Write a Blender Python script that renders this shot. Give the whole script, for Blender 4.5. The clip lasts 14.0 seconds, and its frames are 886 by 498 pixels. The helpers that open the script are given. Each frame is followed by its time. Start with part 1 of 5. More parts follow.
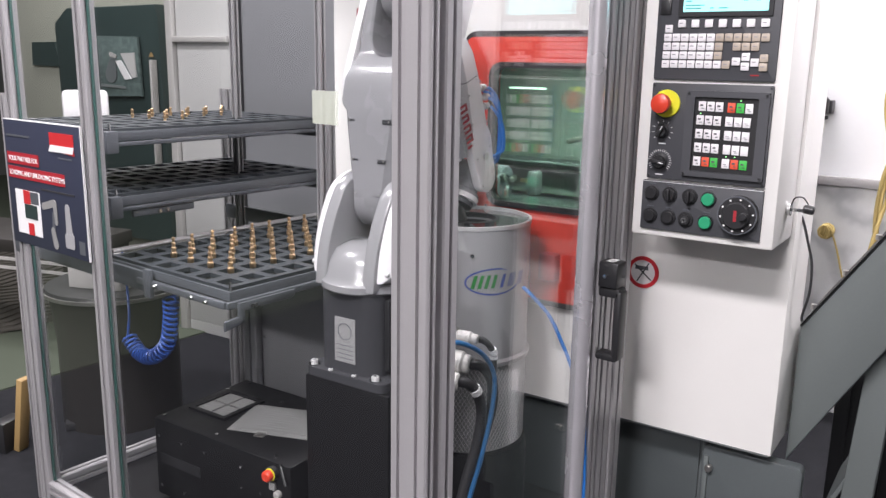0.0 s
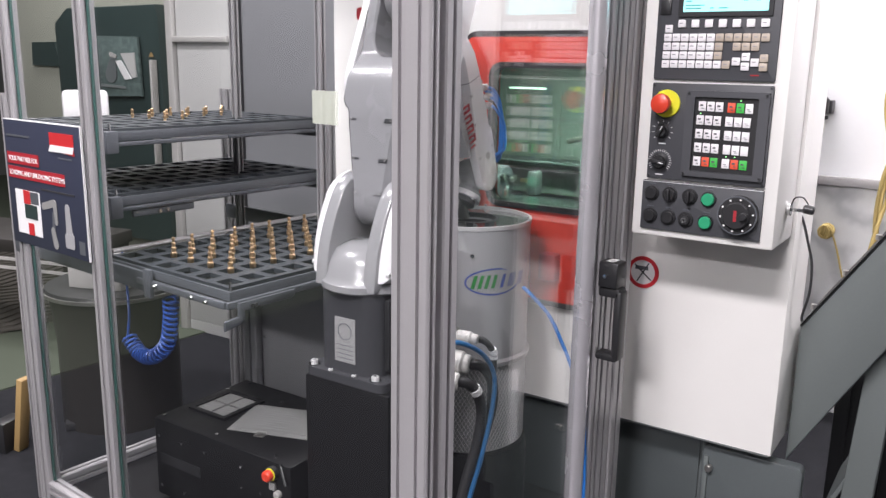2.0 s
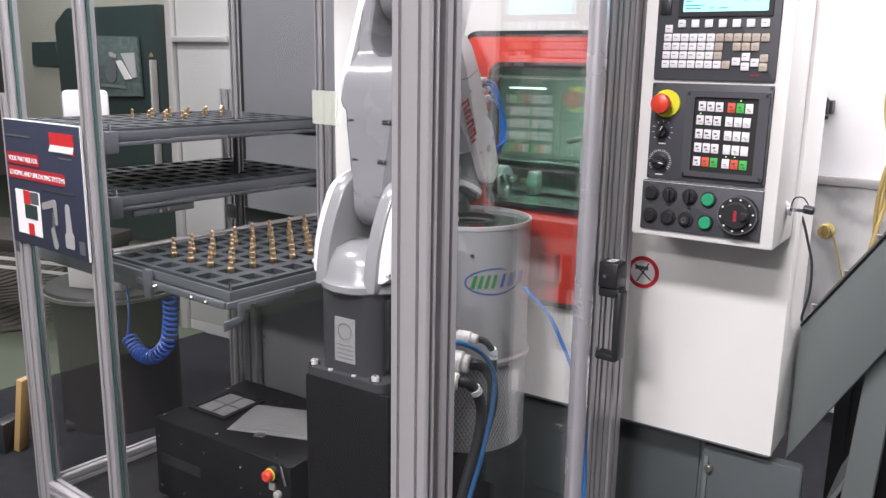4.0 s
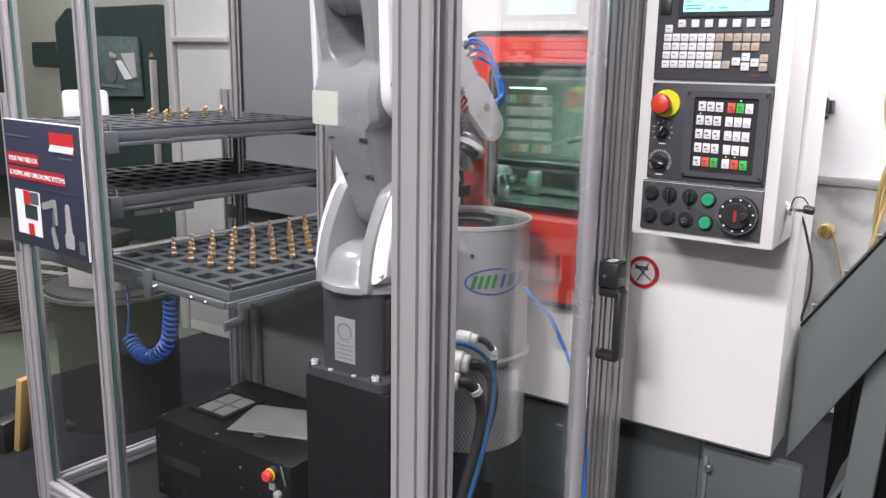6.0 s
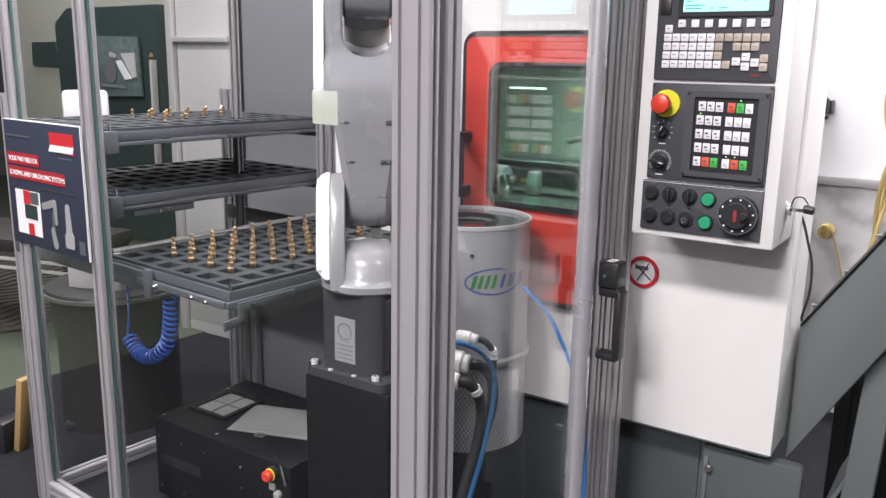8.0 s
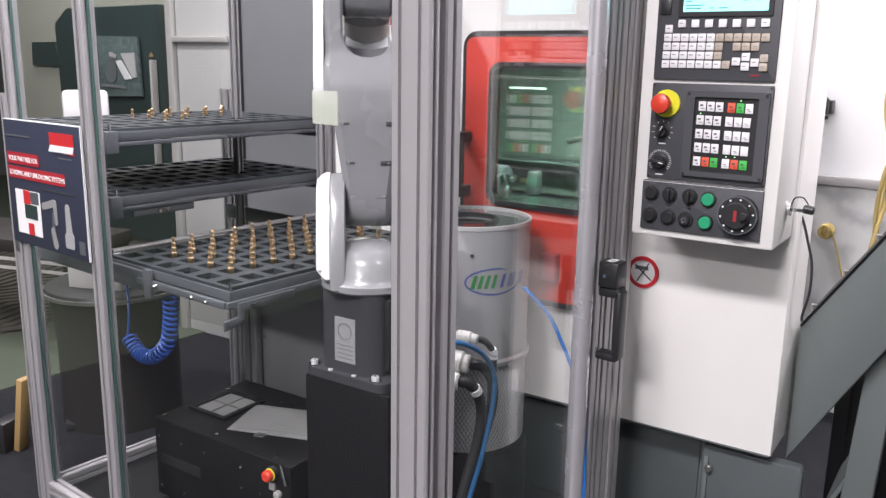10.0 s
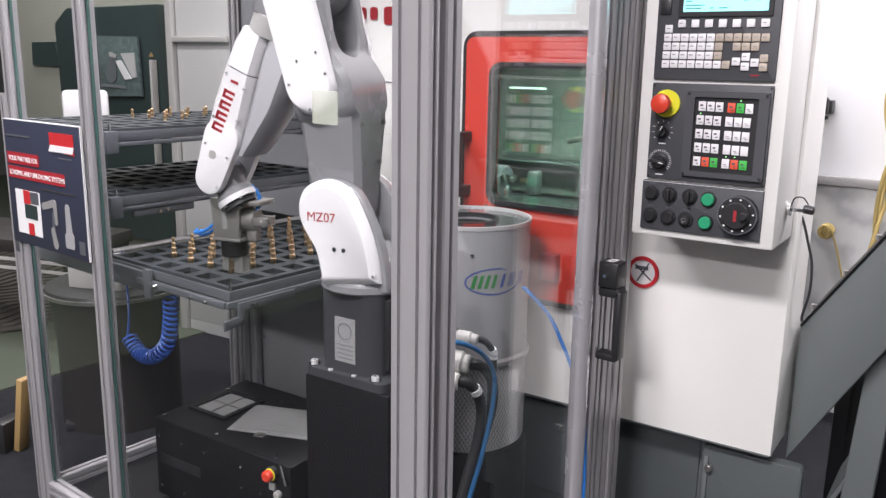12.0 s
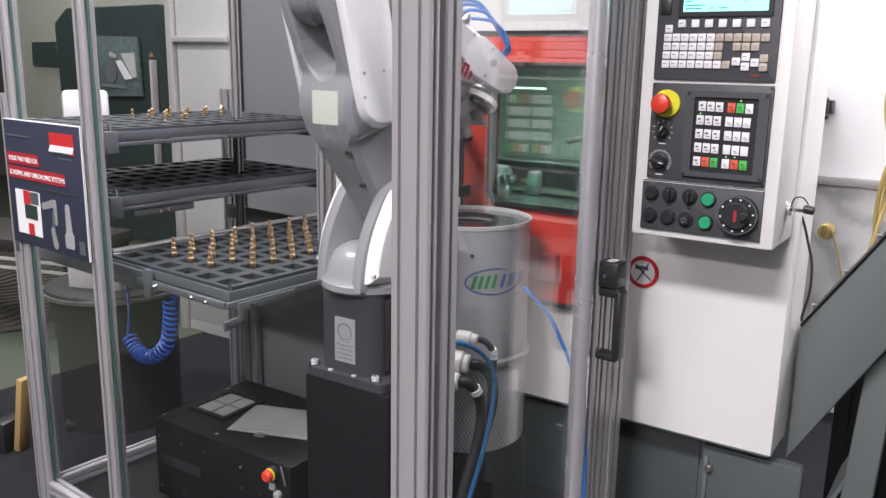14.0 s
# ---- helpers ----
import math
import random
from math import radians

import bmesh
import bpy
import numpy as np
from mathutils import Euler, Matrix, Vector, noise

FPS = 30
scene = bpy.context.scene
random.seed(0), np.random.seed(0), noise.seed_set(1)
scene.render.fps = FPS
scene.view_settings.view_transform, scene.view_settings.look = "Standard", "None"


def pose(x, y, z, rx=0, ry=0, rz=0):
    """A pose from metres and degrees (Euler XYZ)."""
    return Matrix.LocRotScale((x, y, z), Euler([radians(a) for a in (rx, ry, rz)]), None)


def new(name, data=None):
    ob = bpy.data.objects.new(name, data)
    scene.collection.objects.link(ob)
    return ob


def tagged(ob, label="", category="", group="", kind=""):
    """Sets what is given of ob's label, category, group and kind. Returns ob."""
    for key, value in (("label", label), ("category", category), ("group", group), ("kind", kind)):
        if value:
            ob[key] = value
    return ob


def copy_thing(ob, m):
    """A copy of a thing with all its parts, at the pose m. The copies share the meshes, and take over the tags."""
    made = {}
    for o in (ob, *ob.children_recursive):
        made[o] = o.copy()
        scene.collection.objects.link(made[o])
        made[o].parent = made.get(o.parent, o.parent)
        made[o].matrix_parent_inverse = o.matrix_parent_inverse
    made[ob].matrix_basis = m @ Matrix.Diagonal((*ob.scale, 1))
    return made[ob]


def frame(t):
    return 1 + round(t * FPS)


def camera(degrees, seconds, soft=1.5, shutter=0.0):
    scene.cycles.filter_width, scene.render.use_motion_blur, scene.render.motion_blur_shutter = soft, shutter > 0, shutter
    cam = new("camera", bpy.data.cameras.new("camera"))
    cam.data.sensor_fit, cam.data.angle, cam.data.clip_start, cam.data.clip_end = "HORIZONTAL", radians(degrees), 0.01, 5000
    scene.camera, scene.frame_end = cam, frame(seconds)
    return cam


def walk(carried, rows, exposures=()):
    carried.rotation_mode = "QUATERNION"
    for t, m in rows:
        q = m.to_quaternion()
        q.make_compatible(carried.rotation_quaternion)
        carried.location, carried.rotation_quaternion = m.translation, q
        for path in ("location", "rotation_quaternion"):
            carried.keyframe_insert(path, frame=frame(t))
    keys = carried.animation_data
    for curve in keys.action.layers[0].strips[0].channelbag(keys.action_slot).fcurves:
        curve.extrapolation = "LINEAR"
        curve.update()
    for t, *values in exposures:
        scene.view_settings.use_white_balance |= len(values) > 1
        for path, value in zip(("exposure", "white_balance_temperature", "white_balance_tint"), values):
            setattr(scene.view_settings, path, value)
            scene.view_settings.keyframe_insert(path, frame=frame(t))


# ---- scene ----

# ---- camera ----
cam = camera(55.97, 14.0, soft=1.4, shutter=0.5)
EYE = pose(0, 0, 1.25, 77.28, 0, 38.1) @ pose(0, 0, 0, 0, 0, 0.97)
walk(cam, [(0.0, EYE), (14.0, EYE)], [(0.0, 0.07), (8.2, 0.07), (10.4, 0.05), (12.0, -0.05), (14.0, -0.05)])

# ---- light ----
world = bpy.data.worlds.new("hall_air")
world.use_nodes = True
world.node_tree.nodes["Background"].inputs[0].default_value = (0.8, 0.9, 1.0, 1)
world.node_tree.nodes["Background"].inputs[1].default_value = 0.1
scene.world = world


def hall_lamp(x, y, z, sx, sy, watts, color=(1.0, 0.945, 0.985)):
    data = bpy.data.lights.new("hall_light", "AREA")
    data.shape, data.size, data.size_y, data.energy, data.color = "RECTANGLE", sx, sy, watts, color
    ob = new("hall_light", data)
    ob.matrix_world = pose(x, y, z)
    return ob


# Added unseen: y -4.2 fills under the trays, y 2.9 brightens booth wall.
for lx, ly, lw in ((-0.3, -1.4, 250), (0.3, -4.2, 265), (1.6, 0.8, 25), (-2.6, 0.1, 130), (-1.3, 2.3, 110), (-4.6, 2.0, 80), (0.7, 2.9, 190)):
    hall_lamp(lx, ly, 3.55, 1.3, 0.5, lw)


# ---- materials ----
def material(name, color, rough=0.5, metal=0.0, vary=0.06, scale=30.0, bump=0.02, stain=0.05, coat=0.0, spread=0.0, spec=0.5):
    m = bpy.data.materials.new(name)
    m.use_nodes = True
    nt = m.node_tree
    bsdf = nt.nodes["Principled BSDF"]
    coord = nt.nodes.new("ShaderNodeTexCoord")

    def noise_node(s, detail):
        n = nt.nodes.new("ShaderNodeTexNoise")
        n.inputs["Scale"].default_value, n.inputs["Detail"].default_value = s, detail
        nt.links.new(coord.outputs["Object"], n.inputs["Vector"])
        return n

    def mix(fac, a, b, kind="MIX"):
        n = nt.nodes.new("ShaderNodeMix")
        n.data_type, n.blend_type = "RGBA", kind
        for sock, val in ((n.inputs["Factor"], fac), (n.inputs["A"], a), (n.inputs["B"], b)):
            if isinstance(val, (float, int, tuple)):
                sock.default_value = val
            else:
                nt.links.new(val, sock)
        return n.outputs["Result"]

    fine, coarse = noise_node(scale * 6, 4), noise_node(scale * 0.25, 3)
    dark = tuple(c * (1 - vary * 2) for c in color) + (1,)
    light = tuple(min(1, c * (1 + vary)) for c in color) + (1,)
    out = mix(fine.outputs["Fac"], dark, light)
    out = mix(coarse.outputs["Fac"], out, tuple(c * (1 - stain * 3) for c in color) + (1,))
    if spread:
        info = nt.nodes.new("ShaderNodeObjectInfo")
        hsv = nt.nodes.new("ShaderNodeHueSaturation")
        rng = nt.nodes.new("ShaderNodeMapRange")
        rng.inputs["To Min"].default_value, rng.inputs["To Max"].default_value = 1 - spread, 1 + spread
        nt.links.new(info.outputs["Random"], rng.inputs["Value"])
        nt.links.new(rng.outputs["Result"], hsv.inputs["Value"])
        nt.links.new(out, hsv.inputs["Color"])
        out = hsv.outputs["Color"]
    nt.links.new(out, bsdf.inputs["Base Color"])
    rr = nt.nodes.new("ShaderNodeMapRange")
    rr.inputs["To Min"].default_value, rr.inputs["To Max"].default_value = max(0.02, rough - 0.08), min(1, rough + 0.1)
    nt.links.new(coarse.outputs["Fac"], rr.inputs["Value"])
    nt.links.new(rr.outputs["Result"], bsdf.inputs["Roughness"])
    bsdf.inputs["Metallic"].default_value = metal
    bsdf.inputs["Coat Weight"].default_value = coat
    bsdf.inputs["Specular IOR Level"].default_value = spec
    if bump:
        b = nt.nodes.new("ShaderNodeBump")
        b.inputs["Strength"].default_value, b.inputs["Distance"].default_value = bump, 0.002
        nt.links.new(fine.outputs["Fac"], b.inputs["Height"])
        nt.links.new(b.outputs["Normal"], bsdf.inputs["Normal"])
    return m


def glass_material(name, tint, gloss=1.0, face=0.045):
    m = bpy.data.materials.new(name)
    m.use_nodes = True
    nt = m.node_tree
    nt.nodes.remove(nt.nodes["Principled BSDF"])
    out = nt.nodes["Material Output"]
    clear, shine = nt.nodes.new("ShaderNodeBsdfTransparent"), nt.nodes.new("ShaderNodeBsdfGlossy")
    mix, lay = nt.nodes.new("ShaderNodeMixShader"), nt.nodes.new("ShaderNodeLayerWeight")
    power, scaled = nt.nodes.new("ShaderNodeMath"), nt.nodes.new("ShaderNodeMath")
    power.operation, scaled.operation = "POWER", "MULTIPLY_ADD"
    lay.inputs["Blend"].default_value = 0.5
    power.inputs[1].default_value, scaled.inputs[1].default_value, scaled.inputs[2].default_value = 5.0, 0.95, face
    nt.links.new(lay.outputs["Facing"], power.inputs[0])
    nt.links.new(power.outputs[0], scaled.inputs[0])
    clear.inputs["Color"].default_value = (*tint, 1)
    shine.inputs["Roughness"].default_value = 0.01
    shine.inputs["Color"].default_value = (gloss, gloss, gloss, 1)
    nt.links.new(scaled.outputs[0], mix.inputs[0])
    nt.links.new(clear.outputs[0], mix.inputs[1])
    nt.links.new(shine.outputs[0], mix.inputs[2])
    nt.links.new(mix.outputs[0], out.inputs["Surface"])
    return m


def film_material(name, color, cover):
    """A thin translucent film: part paint, part clear."""
    m = material(name, color, 0.5)
    nt = m.node_tree
    clear, mix = nt.nodes.new("ShaderNodeBsdfTransparent"), nt.nodes.new("ShaderNodeMixShader")
    mix.inputs[0].default_value = cover
    nt.links.new(clear.outputs[0], mix.inputs[1])
    nt.links.new(nt.nodes["Principled BSDF"].outputs[0], mix.inputs[2])
    nt.links.new(mix.outputs[0], nt.nodes["Material Output"].inputs["Surface"])
    return m


def veined_material(name, color, vein):
    """Pale sheet with soft slanting grey veins."""
    m = material(name, color, 0.45)
    nt = m.node_tree
    wave, mix, coord = nt.nodes.new("ShaderNodeTexWave"), nt.nodes.new("ShaderNodeMix"), nt.nodes.new("ShaderNodeTexCoord")
    turn = nt.nodes.new("ShaderNodeMapping")
    turn.inputs["Rotation"].default_value = (0, radians(35), 0)
    wave.inputs["Scale"].default_value, wave.inputs["Distortion"].default_value = 2.2, 9.0
    wave.inputs["Detail"].default_value, wave.inputs["Detail Scale"].default_value = 4.0, 1.6
    mix.data_type = "RGBA"
    mix.inputs["B"].default_value = (*vein, 1)
    base = nt.nodes["Principled BSDF"].inputs["Base Color"]
    nt.links.new(base.links[0].from_socket, mix.inputs["A"])
    power = nt.nodes.new("ShaderNodeMath")
    power.operation = "POWER"
    power.inputs[1].default_value = 3.0
    nt.links.new(coord.outputs["Object"], turn.inputs["Vector"])
    nt.links.new(turn.outputs[0], wave.inputs["Vector"])
    nt.links.new(wave.outputs["Fac"], power.inputs[0])
    nt.links.new(power.outputs[0], mix.inputs["Factor"])
    nt.links.new(mix.outputs["Result"], base)
    return m


def glow_material(name, color, strength):
    m = material(name, color, 0.3)
    bsdf = m.node_tree.nodes["Principled BSDF"]
    bsdf.inputs["Emission Color"].default_value = (*color, 1)
    bsdf.inputs["Emission Strength"].default_value = strength
    return m


ALU = material("anodised_aluminium", (0.41, 0.40, 0.41), 0.36, 0.35, 0.05, 60, 0.02)
ALU_BRIGHT = material("polished_aluminium_stile", (0.78, 0.76, 0.80), 0.24, 0.6, 0.03, 60, 0.01)
STEEL = material("machined_steel", (0.45, 0.44, 0.42), 0.32, 0.9, 0.08, 60)
SCREW = material("pale_screw_steel", (0.62, 0.62, 0.62), 0.35, 0.25)
SATIN = material("satin_machined_aluminium", (0.50, 0.49, 0.46), 0.36, 0.75, 0.08, 60, 0.02, 0.08)
CHROME = material("bright_screw_steel", (0.75, 0.75, 0.75), 0.18, 1.0)
BRASS = material("turned_brass", (0.70, 0.50, 0.30), 0.36, 1.0, 0.08, 80, spread=0.08)
WHITE = material("white_machine_paint", (0.82, 0.81, 0.785), 0.35, 0, 0.02, 40, 0.03, 0.02)
ROBOT_WHITE = material("white_robot_cover", (0.80, 0.79, 0.80), 0.28, 0, 0.02, 40, 0.01, 0.02, 0.3)
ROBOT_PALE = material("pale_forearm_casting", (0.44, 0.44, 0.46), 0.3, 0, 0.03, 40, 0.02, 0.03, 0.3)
ROBOT_LIGHT = material("pale_grey_robot_casting", (0.27, 0.27, 0.28), 0.22, 0, 0.03, 40, 0.02, 0.03, 0.4)
LABEL_GREY = material("grey_data_label", (0.30, 0.30, 0.30), 0.35, 0, 0.1, 50)
BLUE_DEEP = material("deep_blue_air_hose", (0.025, 0.125, 0.29), 0.3, 0, 0.03, 80)
ROBOT_GREY = material("light_grey_robot_casting", (0.26, 0.26, 0.272), 0.25, 0, 0.03, 40, 0.02, 0.03, 0.4)
ROBOT_DARK = material("dark_grey_robot_base", (0.046, 0.047, 0.052), 0.42, 0, 0.05, 50, 0.03)
BLACK_STEEL = material("black_powder_coat", (0.010, 0.010, 0.011), 0.42, 0, 0.1, 80, 0.05, spec=0.2)
BLACK = material("black_plastic", (0.022, 0.022, 0.024), 0.4, 0, 0.08, 60)
PANEL_GREY = material("dark_grey_panel", (0.062, 0.064, 0.072), 0.5, 0, 0.05, 70, 0.03)
CABINET = material("off_white_cabinet", (0.50, 0.50, 0.49), 0.6, 0, 0.04, 10)
TRAY_GREY = material("dark_grey_tray", (0.036, 0.042, 0.050), 0.5, 0, 0.08, 60, 0.03)
SHEET_GREY = material("pale_grey_sheet_steel", (0.34, 0.34, 0.355), 0.42, 0.1, 0.06, 12, 0.02, 0.08)
KEY_PRINT = material("dark_key_print", (0.10, 0.10, 0.11), 0.6)
LEGEND = material("faint_key_print", (0.30, 0.30, 0.32), 0.6)
BASE_COVER = material("dark_grey_base_cover", (0.10, 0.115, 0.118), 0.4, 0, 0.06, 30)
RACK_GREY = material("galvanised_rack_steel", (0.105, 0.113, 0.128), 0.38, 0.15, 0.06, 40)
DRUM_GREY = material("grey_drum_paint", (0.34, 0.34, 0.35), 0.3, 0, 0.05, 14, 0.03, 0.06)
RED = material("red_door_paint", (0.64, 0.05, 0.032), 0.4, 0, 0.05, 40, 0.02)
DEEP_RED = material("dark_red_print", (0.36, 0.02, 0.03), 0.5)
BASE_GREY = material("grey_machine_base", (0.125, 0.14, 0.143), 0.5, 0, 0.06, 30)
CONVEYOR = material("grey_conveyor_paint", (0.155, 0.175, 0.173), 0.5, 0, 0.05, 30)
BLUE = material("blue_air_hose", (0.03, 0.20, 0.62), 0.3, 0, 0.03, 80)
BLUE_DARK = material("blue_coil_hose", (0.03, 0.09, 0.38), 0.35, 0, 0.03, 80)
CABLE = material("black_cable", (0.03, 0.03, 0.032), 0.5)
ROOM_GREY = material("oily_grey_sheet", (0.30, 0.34, 0.31), 0.35, 0, 0.3, 14, 0.03, 0.30)
CONNECTOR = material("grey_plug_shell", (0.43, 0.42, 0.405), 0.45)
PAPER = material("printed_paper", (0.28, 0.28, 0.275), 0.6, 0, 0.16, 40, 0.3, 0.10)
KEY_WHITE = material("white_key_cap", (0.82, 0.80, 0.82), 0.5, spread=0.03)
KEY_TAN = material("tan_key_cap", (0.47, 0.40, 0.33), 0.5, spread=0.03)
KEY_RED = material("red_key_cap", (0.75, 0.10, 0.05), 0.5)
KEY_GREEN = material("green_key_cap", (0.06, 0.50, 0.08), 0.5)
BUTTON_GREEN = material("green_push_button", (0.03, 0.33, 0.16), 0.35)
YELLOW = material("yellow_plate", (0.80, 0.78, 0.04), 0.4)
BUTTON_RED = material("red_mushroom_button", (0.72, 0.06, 0.03), 0.3, coat=0.3)
INK = material("dark_ink", (0.03, 0.03, 0.035), 0.6)
INK_WHITE = material("white_ink", (0.75, 0.75, 0.75), 0.6)
GREEN_INK = material("green_print", (0.03, 0.22, 0.05), 0.5)
BLUE_INK = material("blue_print", (0.05, 0.08, 0.30), 0.5)
POSTER_RED = material("poster_red_print", (0.50, 0.025, 0.03), 0.5)
POSTER_DARK = material("dark_slate_print", (0.032, 0.037, 0.062), 0.45, 0, 0.05, 10, 0)
CARPET = material("charcoal_carpet", (0.027, 0.028, 0.032), 0.95, 0, 0.3, 90, 0.5, 0.16, spec=0.1)
CARPET_GREEN = material("grey_green_carpet", (0.075, 0.088, 0.066), 0.95, 0, 0.25, 60, 0.4, spec=0.1)
MAT_BROWN = material("ribbed_floor_mat", (0.06, 0.056, 0.046), 0.9, 0, 0.3, 50, 0.5)
WALL_WHITE = material("white_wall_panel", (0.80, 0.81, 0.83), 0.6, 0, 0.02, 8)
WALL_VEINED = veined_material("veined_wall_film", (0.70, 0.71, 0.72), (0.42, 0.43, 0.45))
WALL_BEIGE = material("pale_hall_wall", (0.50, 0.50, 0.44), 0.8, 0, 0.05, 4)
WALL_DIM = material("dim_hall_wall", (0.10, 0.105, 0.10), 0.85, 0, 0.1, 3)
PARTITION = material("grey_partition_board", (0.245, 0.25, 0.265), 0.5, 0, 0.06, 8)
FAR_GREEN = material("dark_green_machine_paint", (0.028, 0.045, 0.043), 0.4, 0, 0.08, 20)
FAR_BEIGE = material("beige_machine_paint", (0.37, 0.38, 0.32), 0.5, 0, 0.04, 10)
WOOD = material("pale_timber", (0.36, 0.24, 0.10), 0.6, 0, 0.15, 30)
ROPE = material("yellow_rope", (0.55, 0.42, 0.16), 0.8, 0, 0.15, 80)
TABLE_DARK = material("dark_table_skirt", (0.020, 0.018, 0.016), 0.6)
GLASS = glass_material("clear_safety_glass", (0.955, 0.965, 0.965))
GLASS_DOOR = glass_material("clear_door_glass", (0.96, 0.97, 0.97), 1.0, 0.07)
GLASS_DARK = glass_material("tinted_machine_window", (0.70, 0.84, 0.76))
LABEL_FILM = film_material("translucent_label_film", (0.62, 0.66, 0.56), 0.38)
GLASS_EDGE = material("green_glass_edge", (0.045, 0.10, 0.09), 0.15)
SCREEN = glow_material("lit_lcd_screen", (0.35, 0.85, 0.85), 0.8)
SCREEN_INK = material("screen_lettering", (0.05, 0.3, 0.32), 0.5)


# ---- mesh helpers ----
def finish(name, bm, mat, angle=35):
    bmesh.ops.recalc_face_normals(bm, faces=bm.faces)
    me = bpy.data.meshes.new(name)
    bm.to_mesh(me)
    bm.free()
    me.materials.append(mat)
    me.polygons.foreach_set("use_smooth", [True] * len(me.polygons))
    me.set_sharp_from_angle(angle=radians(angle))
    return me


def part(name, bm, mat, parent, label="", m=None):
    ob = new(name, finish(name, bm, mat))
    ob.parent = parent
    if m is not None:
        ob.matrix_basis = m
    return tagged(ob, label) if label else ob


def shared(name, me, parent, m):
    ob = new(name, me)
    ob.parent = parent
    ob.matrix_basis = m
    return ob


def thing(name, m, label, category, group="", kind=""):
    ob = new(name)
    ob.matrix_basis = m
    ob.empty_display_size = 0.05
    return tagged(ob, label, category, group, kind)


def solid(name, bm, mat, m, label, category, group="", kind=""):
    ob = new(name, finish(name, bm, mat))
    ob.matrix_basis = m
    return tagged(ob, label, category, group, kind)


def box(x0, y0, z0, x1, y1, z1, bevel=0.0, bm=None):
    own = bmesh.new()
    bmesh.ops.create_cube(own, size=1.0)
    for v in own.verts:
        v.co = Vector((x0 if v.co.x < 0 else x1, y0 if v.co.y < 0 else y1, z0 if v.co.z < 0 else z1))
    if bevel:
        bmesh.ops.bevel(own, geom=own.edges[:], offset=bevel, segments=2, affect="EDGES", profile=0.5)
    return join(bm, own)


def join(bm, own, m=None):
    if m is not None:
        bmesh.ops.transform(own, matrix=m, verts=own.verts)
    if bm is None:
        return own
    me = bpy.data.meshes.new("tmp")
    own.to_mesh(me)
    own.free()
    bm.from_mesh(me)
    bpy.data.meshes.remove(me)
    return bm


def turned(profile, seg=24, bm=None, m=None, arc=360):
    """A lathe form round z from (radius, height) pairs."""
    own = bmesh.new()
    rings = []
    for r, z in profile:
        rings.append([own.verts.new((max(r, 1e-5) * math.cos(2 * math.pi * k / seg), max(r, 1e-5) * math.sin(2 * math.pi * k / seg), z)) for k in range(seg)])
    for a, b in zip(rings, rings[1:]):
        for k in range(seg):
            own.faces.new((a[k], a[(k + 1) % seg], b[(k + 1) % seg], b[k]))
    own.faces.new(rings[0][::-1])
    own.faces.new(rings[-1])
    return join(bm, own, m)


def rod(a, b, r, seg=16, bm=None, bevel=0.0):
    a, b = Vector(a), Vector(b)
    d = b - a
    h = d.length
    prof = [(r, 0), (r, h)] if not bevel else [(r - bevel, 0), (r, bevel), (r, h - bevel), (r - bevel, h)]
    m = Matrix.Translation(a) @ d.to_track_quat("Z", "Y").to_matrix().to_4x4()
    return turned(prof, seg, bm, m)


def prism(outline, depth, bevel=0.0, bm=None, m=None, seg=2):
    """An outline in x, z pushed out along y from 0 to depth."""
    own = bmesh.new()
    a = [own.verts.new((x, 0, z)) for x, z in outline]
    f = own.faces.new(a)
    ext = bmesh.ops.extrude_face_region(own, geom=[f])
    bmesh.ops.translate(own, vec=(0, depth, 0), verts=[g for g in ext["geom"] if isinstance(g, bmesh.types.BMVert)])
    if bevel:
        far = [e for e in own.edges if abs(e.verts[0].co.y - e.verts[1].co.y) < 1e-6]
        bmesh.ops.bevel(own, geom=far, offset=bevel, segments=seg, affect="EDGES", profile=0.5)
    return join(bm, own, m)


def loft(rings, bm=None, m=None):
    own = bmesh.new()
    rows = [[own.verts.new(p) for p in ring] for ring in rings]
    n = len(rows[0])
    for a, b in zip(rows, rows[1:]):
        for k in range(n):
            own.faces.new((a[k], a[(k + 1) % n], b[(k + 1) % n], b[k]))
    own.faces.new(rows[0][::-1])
    own.faces.new(rows[-1])
    return join(bm, own, m)


def shell(outline, y0, thick, side, shrink):
    """A domed cover over an outline in x, z; it grows from y0 to the given side and draws in towards its face."""
    cx = sum(x for x, z in outline) / len(outline)
    cz = sum(z for x, z in outline) / len(outline)
    rings = []
    for up, k in ((0, 1), (0.3, 1), (0.55, 1 - shrink * 0.25), (0.8, 1 - shrink * 0.6), (0.94, 1 - shrink * 0.85), (1, 1 - shrink)):
        rings.append([(cx + (x - cx) * k, (y0 + thick * up) * side, cz + (z - cz) * k) for x, z in outline])
    return loft(rings)


def rounded(x0, z0, x1, z1, r, n=4):
    pts = []
    for cx, cz, a0 in ((x1 - r, z1 - r, 0), (x0 + r, z1 - r, 90), (x0 + r, z0 + r, 180), (x1 - r, z0 + r, 270)):
        for k in range(n + 1):
            a = radians(a0 + 90 * k / n)
            pts.append((cx + r * math.cos(a), cz + r * math.sin(a)))
    return pts


def stadium(ax, az, ar, bx, bz, br, n=10):
    """The outline round two circles."""
    d = math.atan2(bz - az, bx - ax)
    pts = []
    for cx, cz, r, a0 in ((bx, bz, br, d - math.pi / 2), (ax, az, ar, d + math.pi / 2)):
        for k in range(n + 1):
            a = a0 + math.pi * k / n
            pts.append((cx + r * math.cos(a), cz + r * math.sin(a)))
    return pts


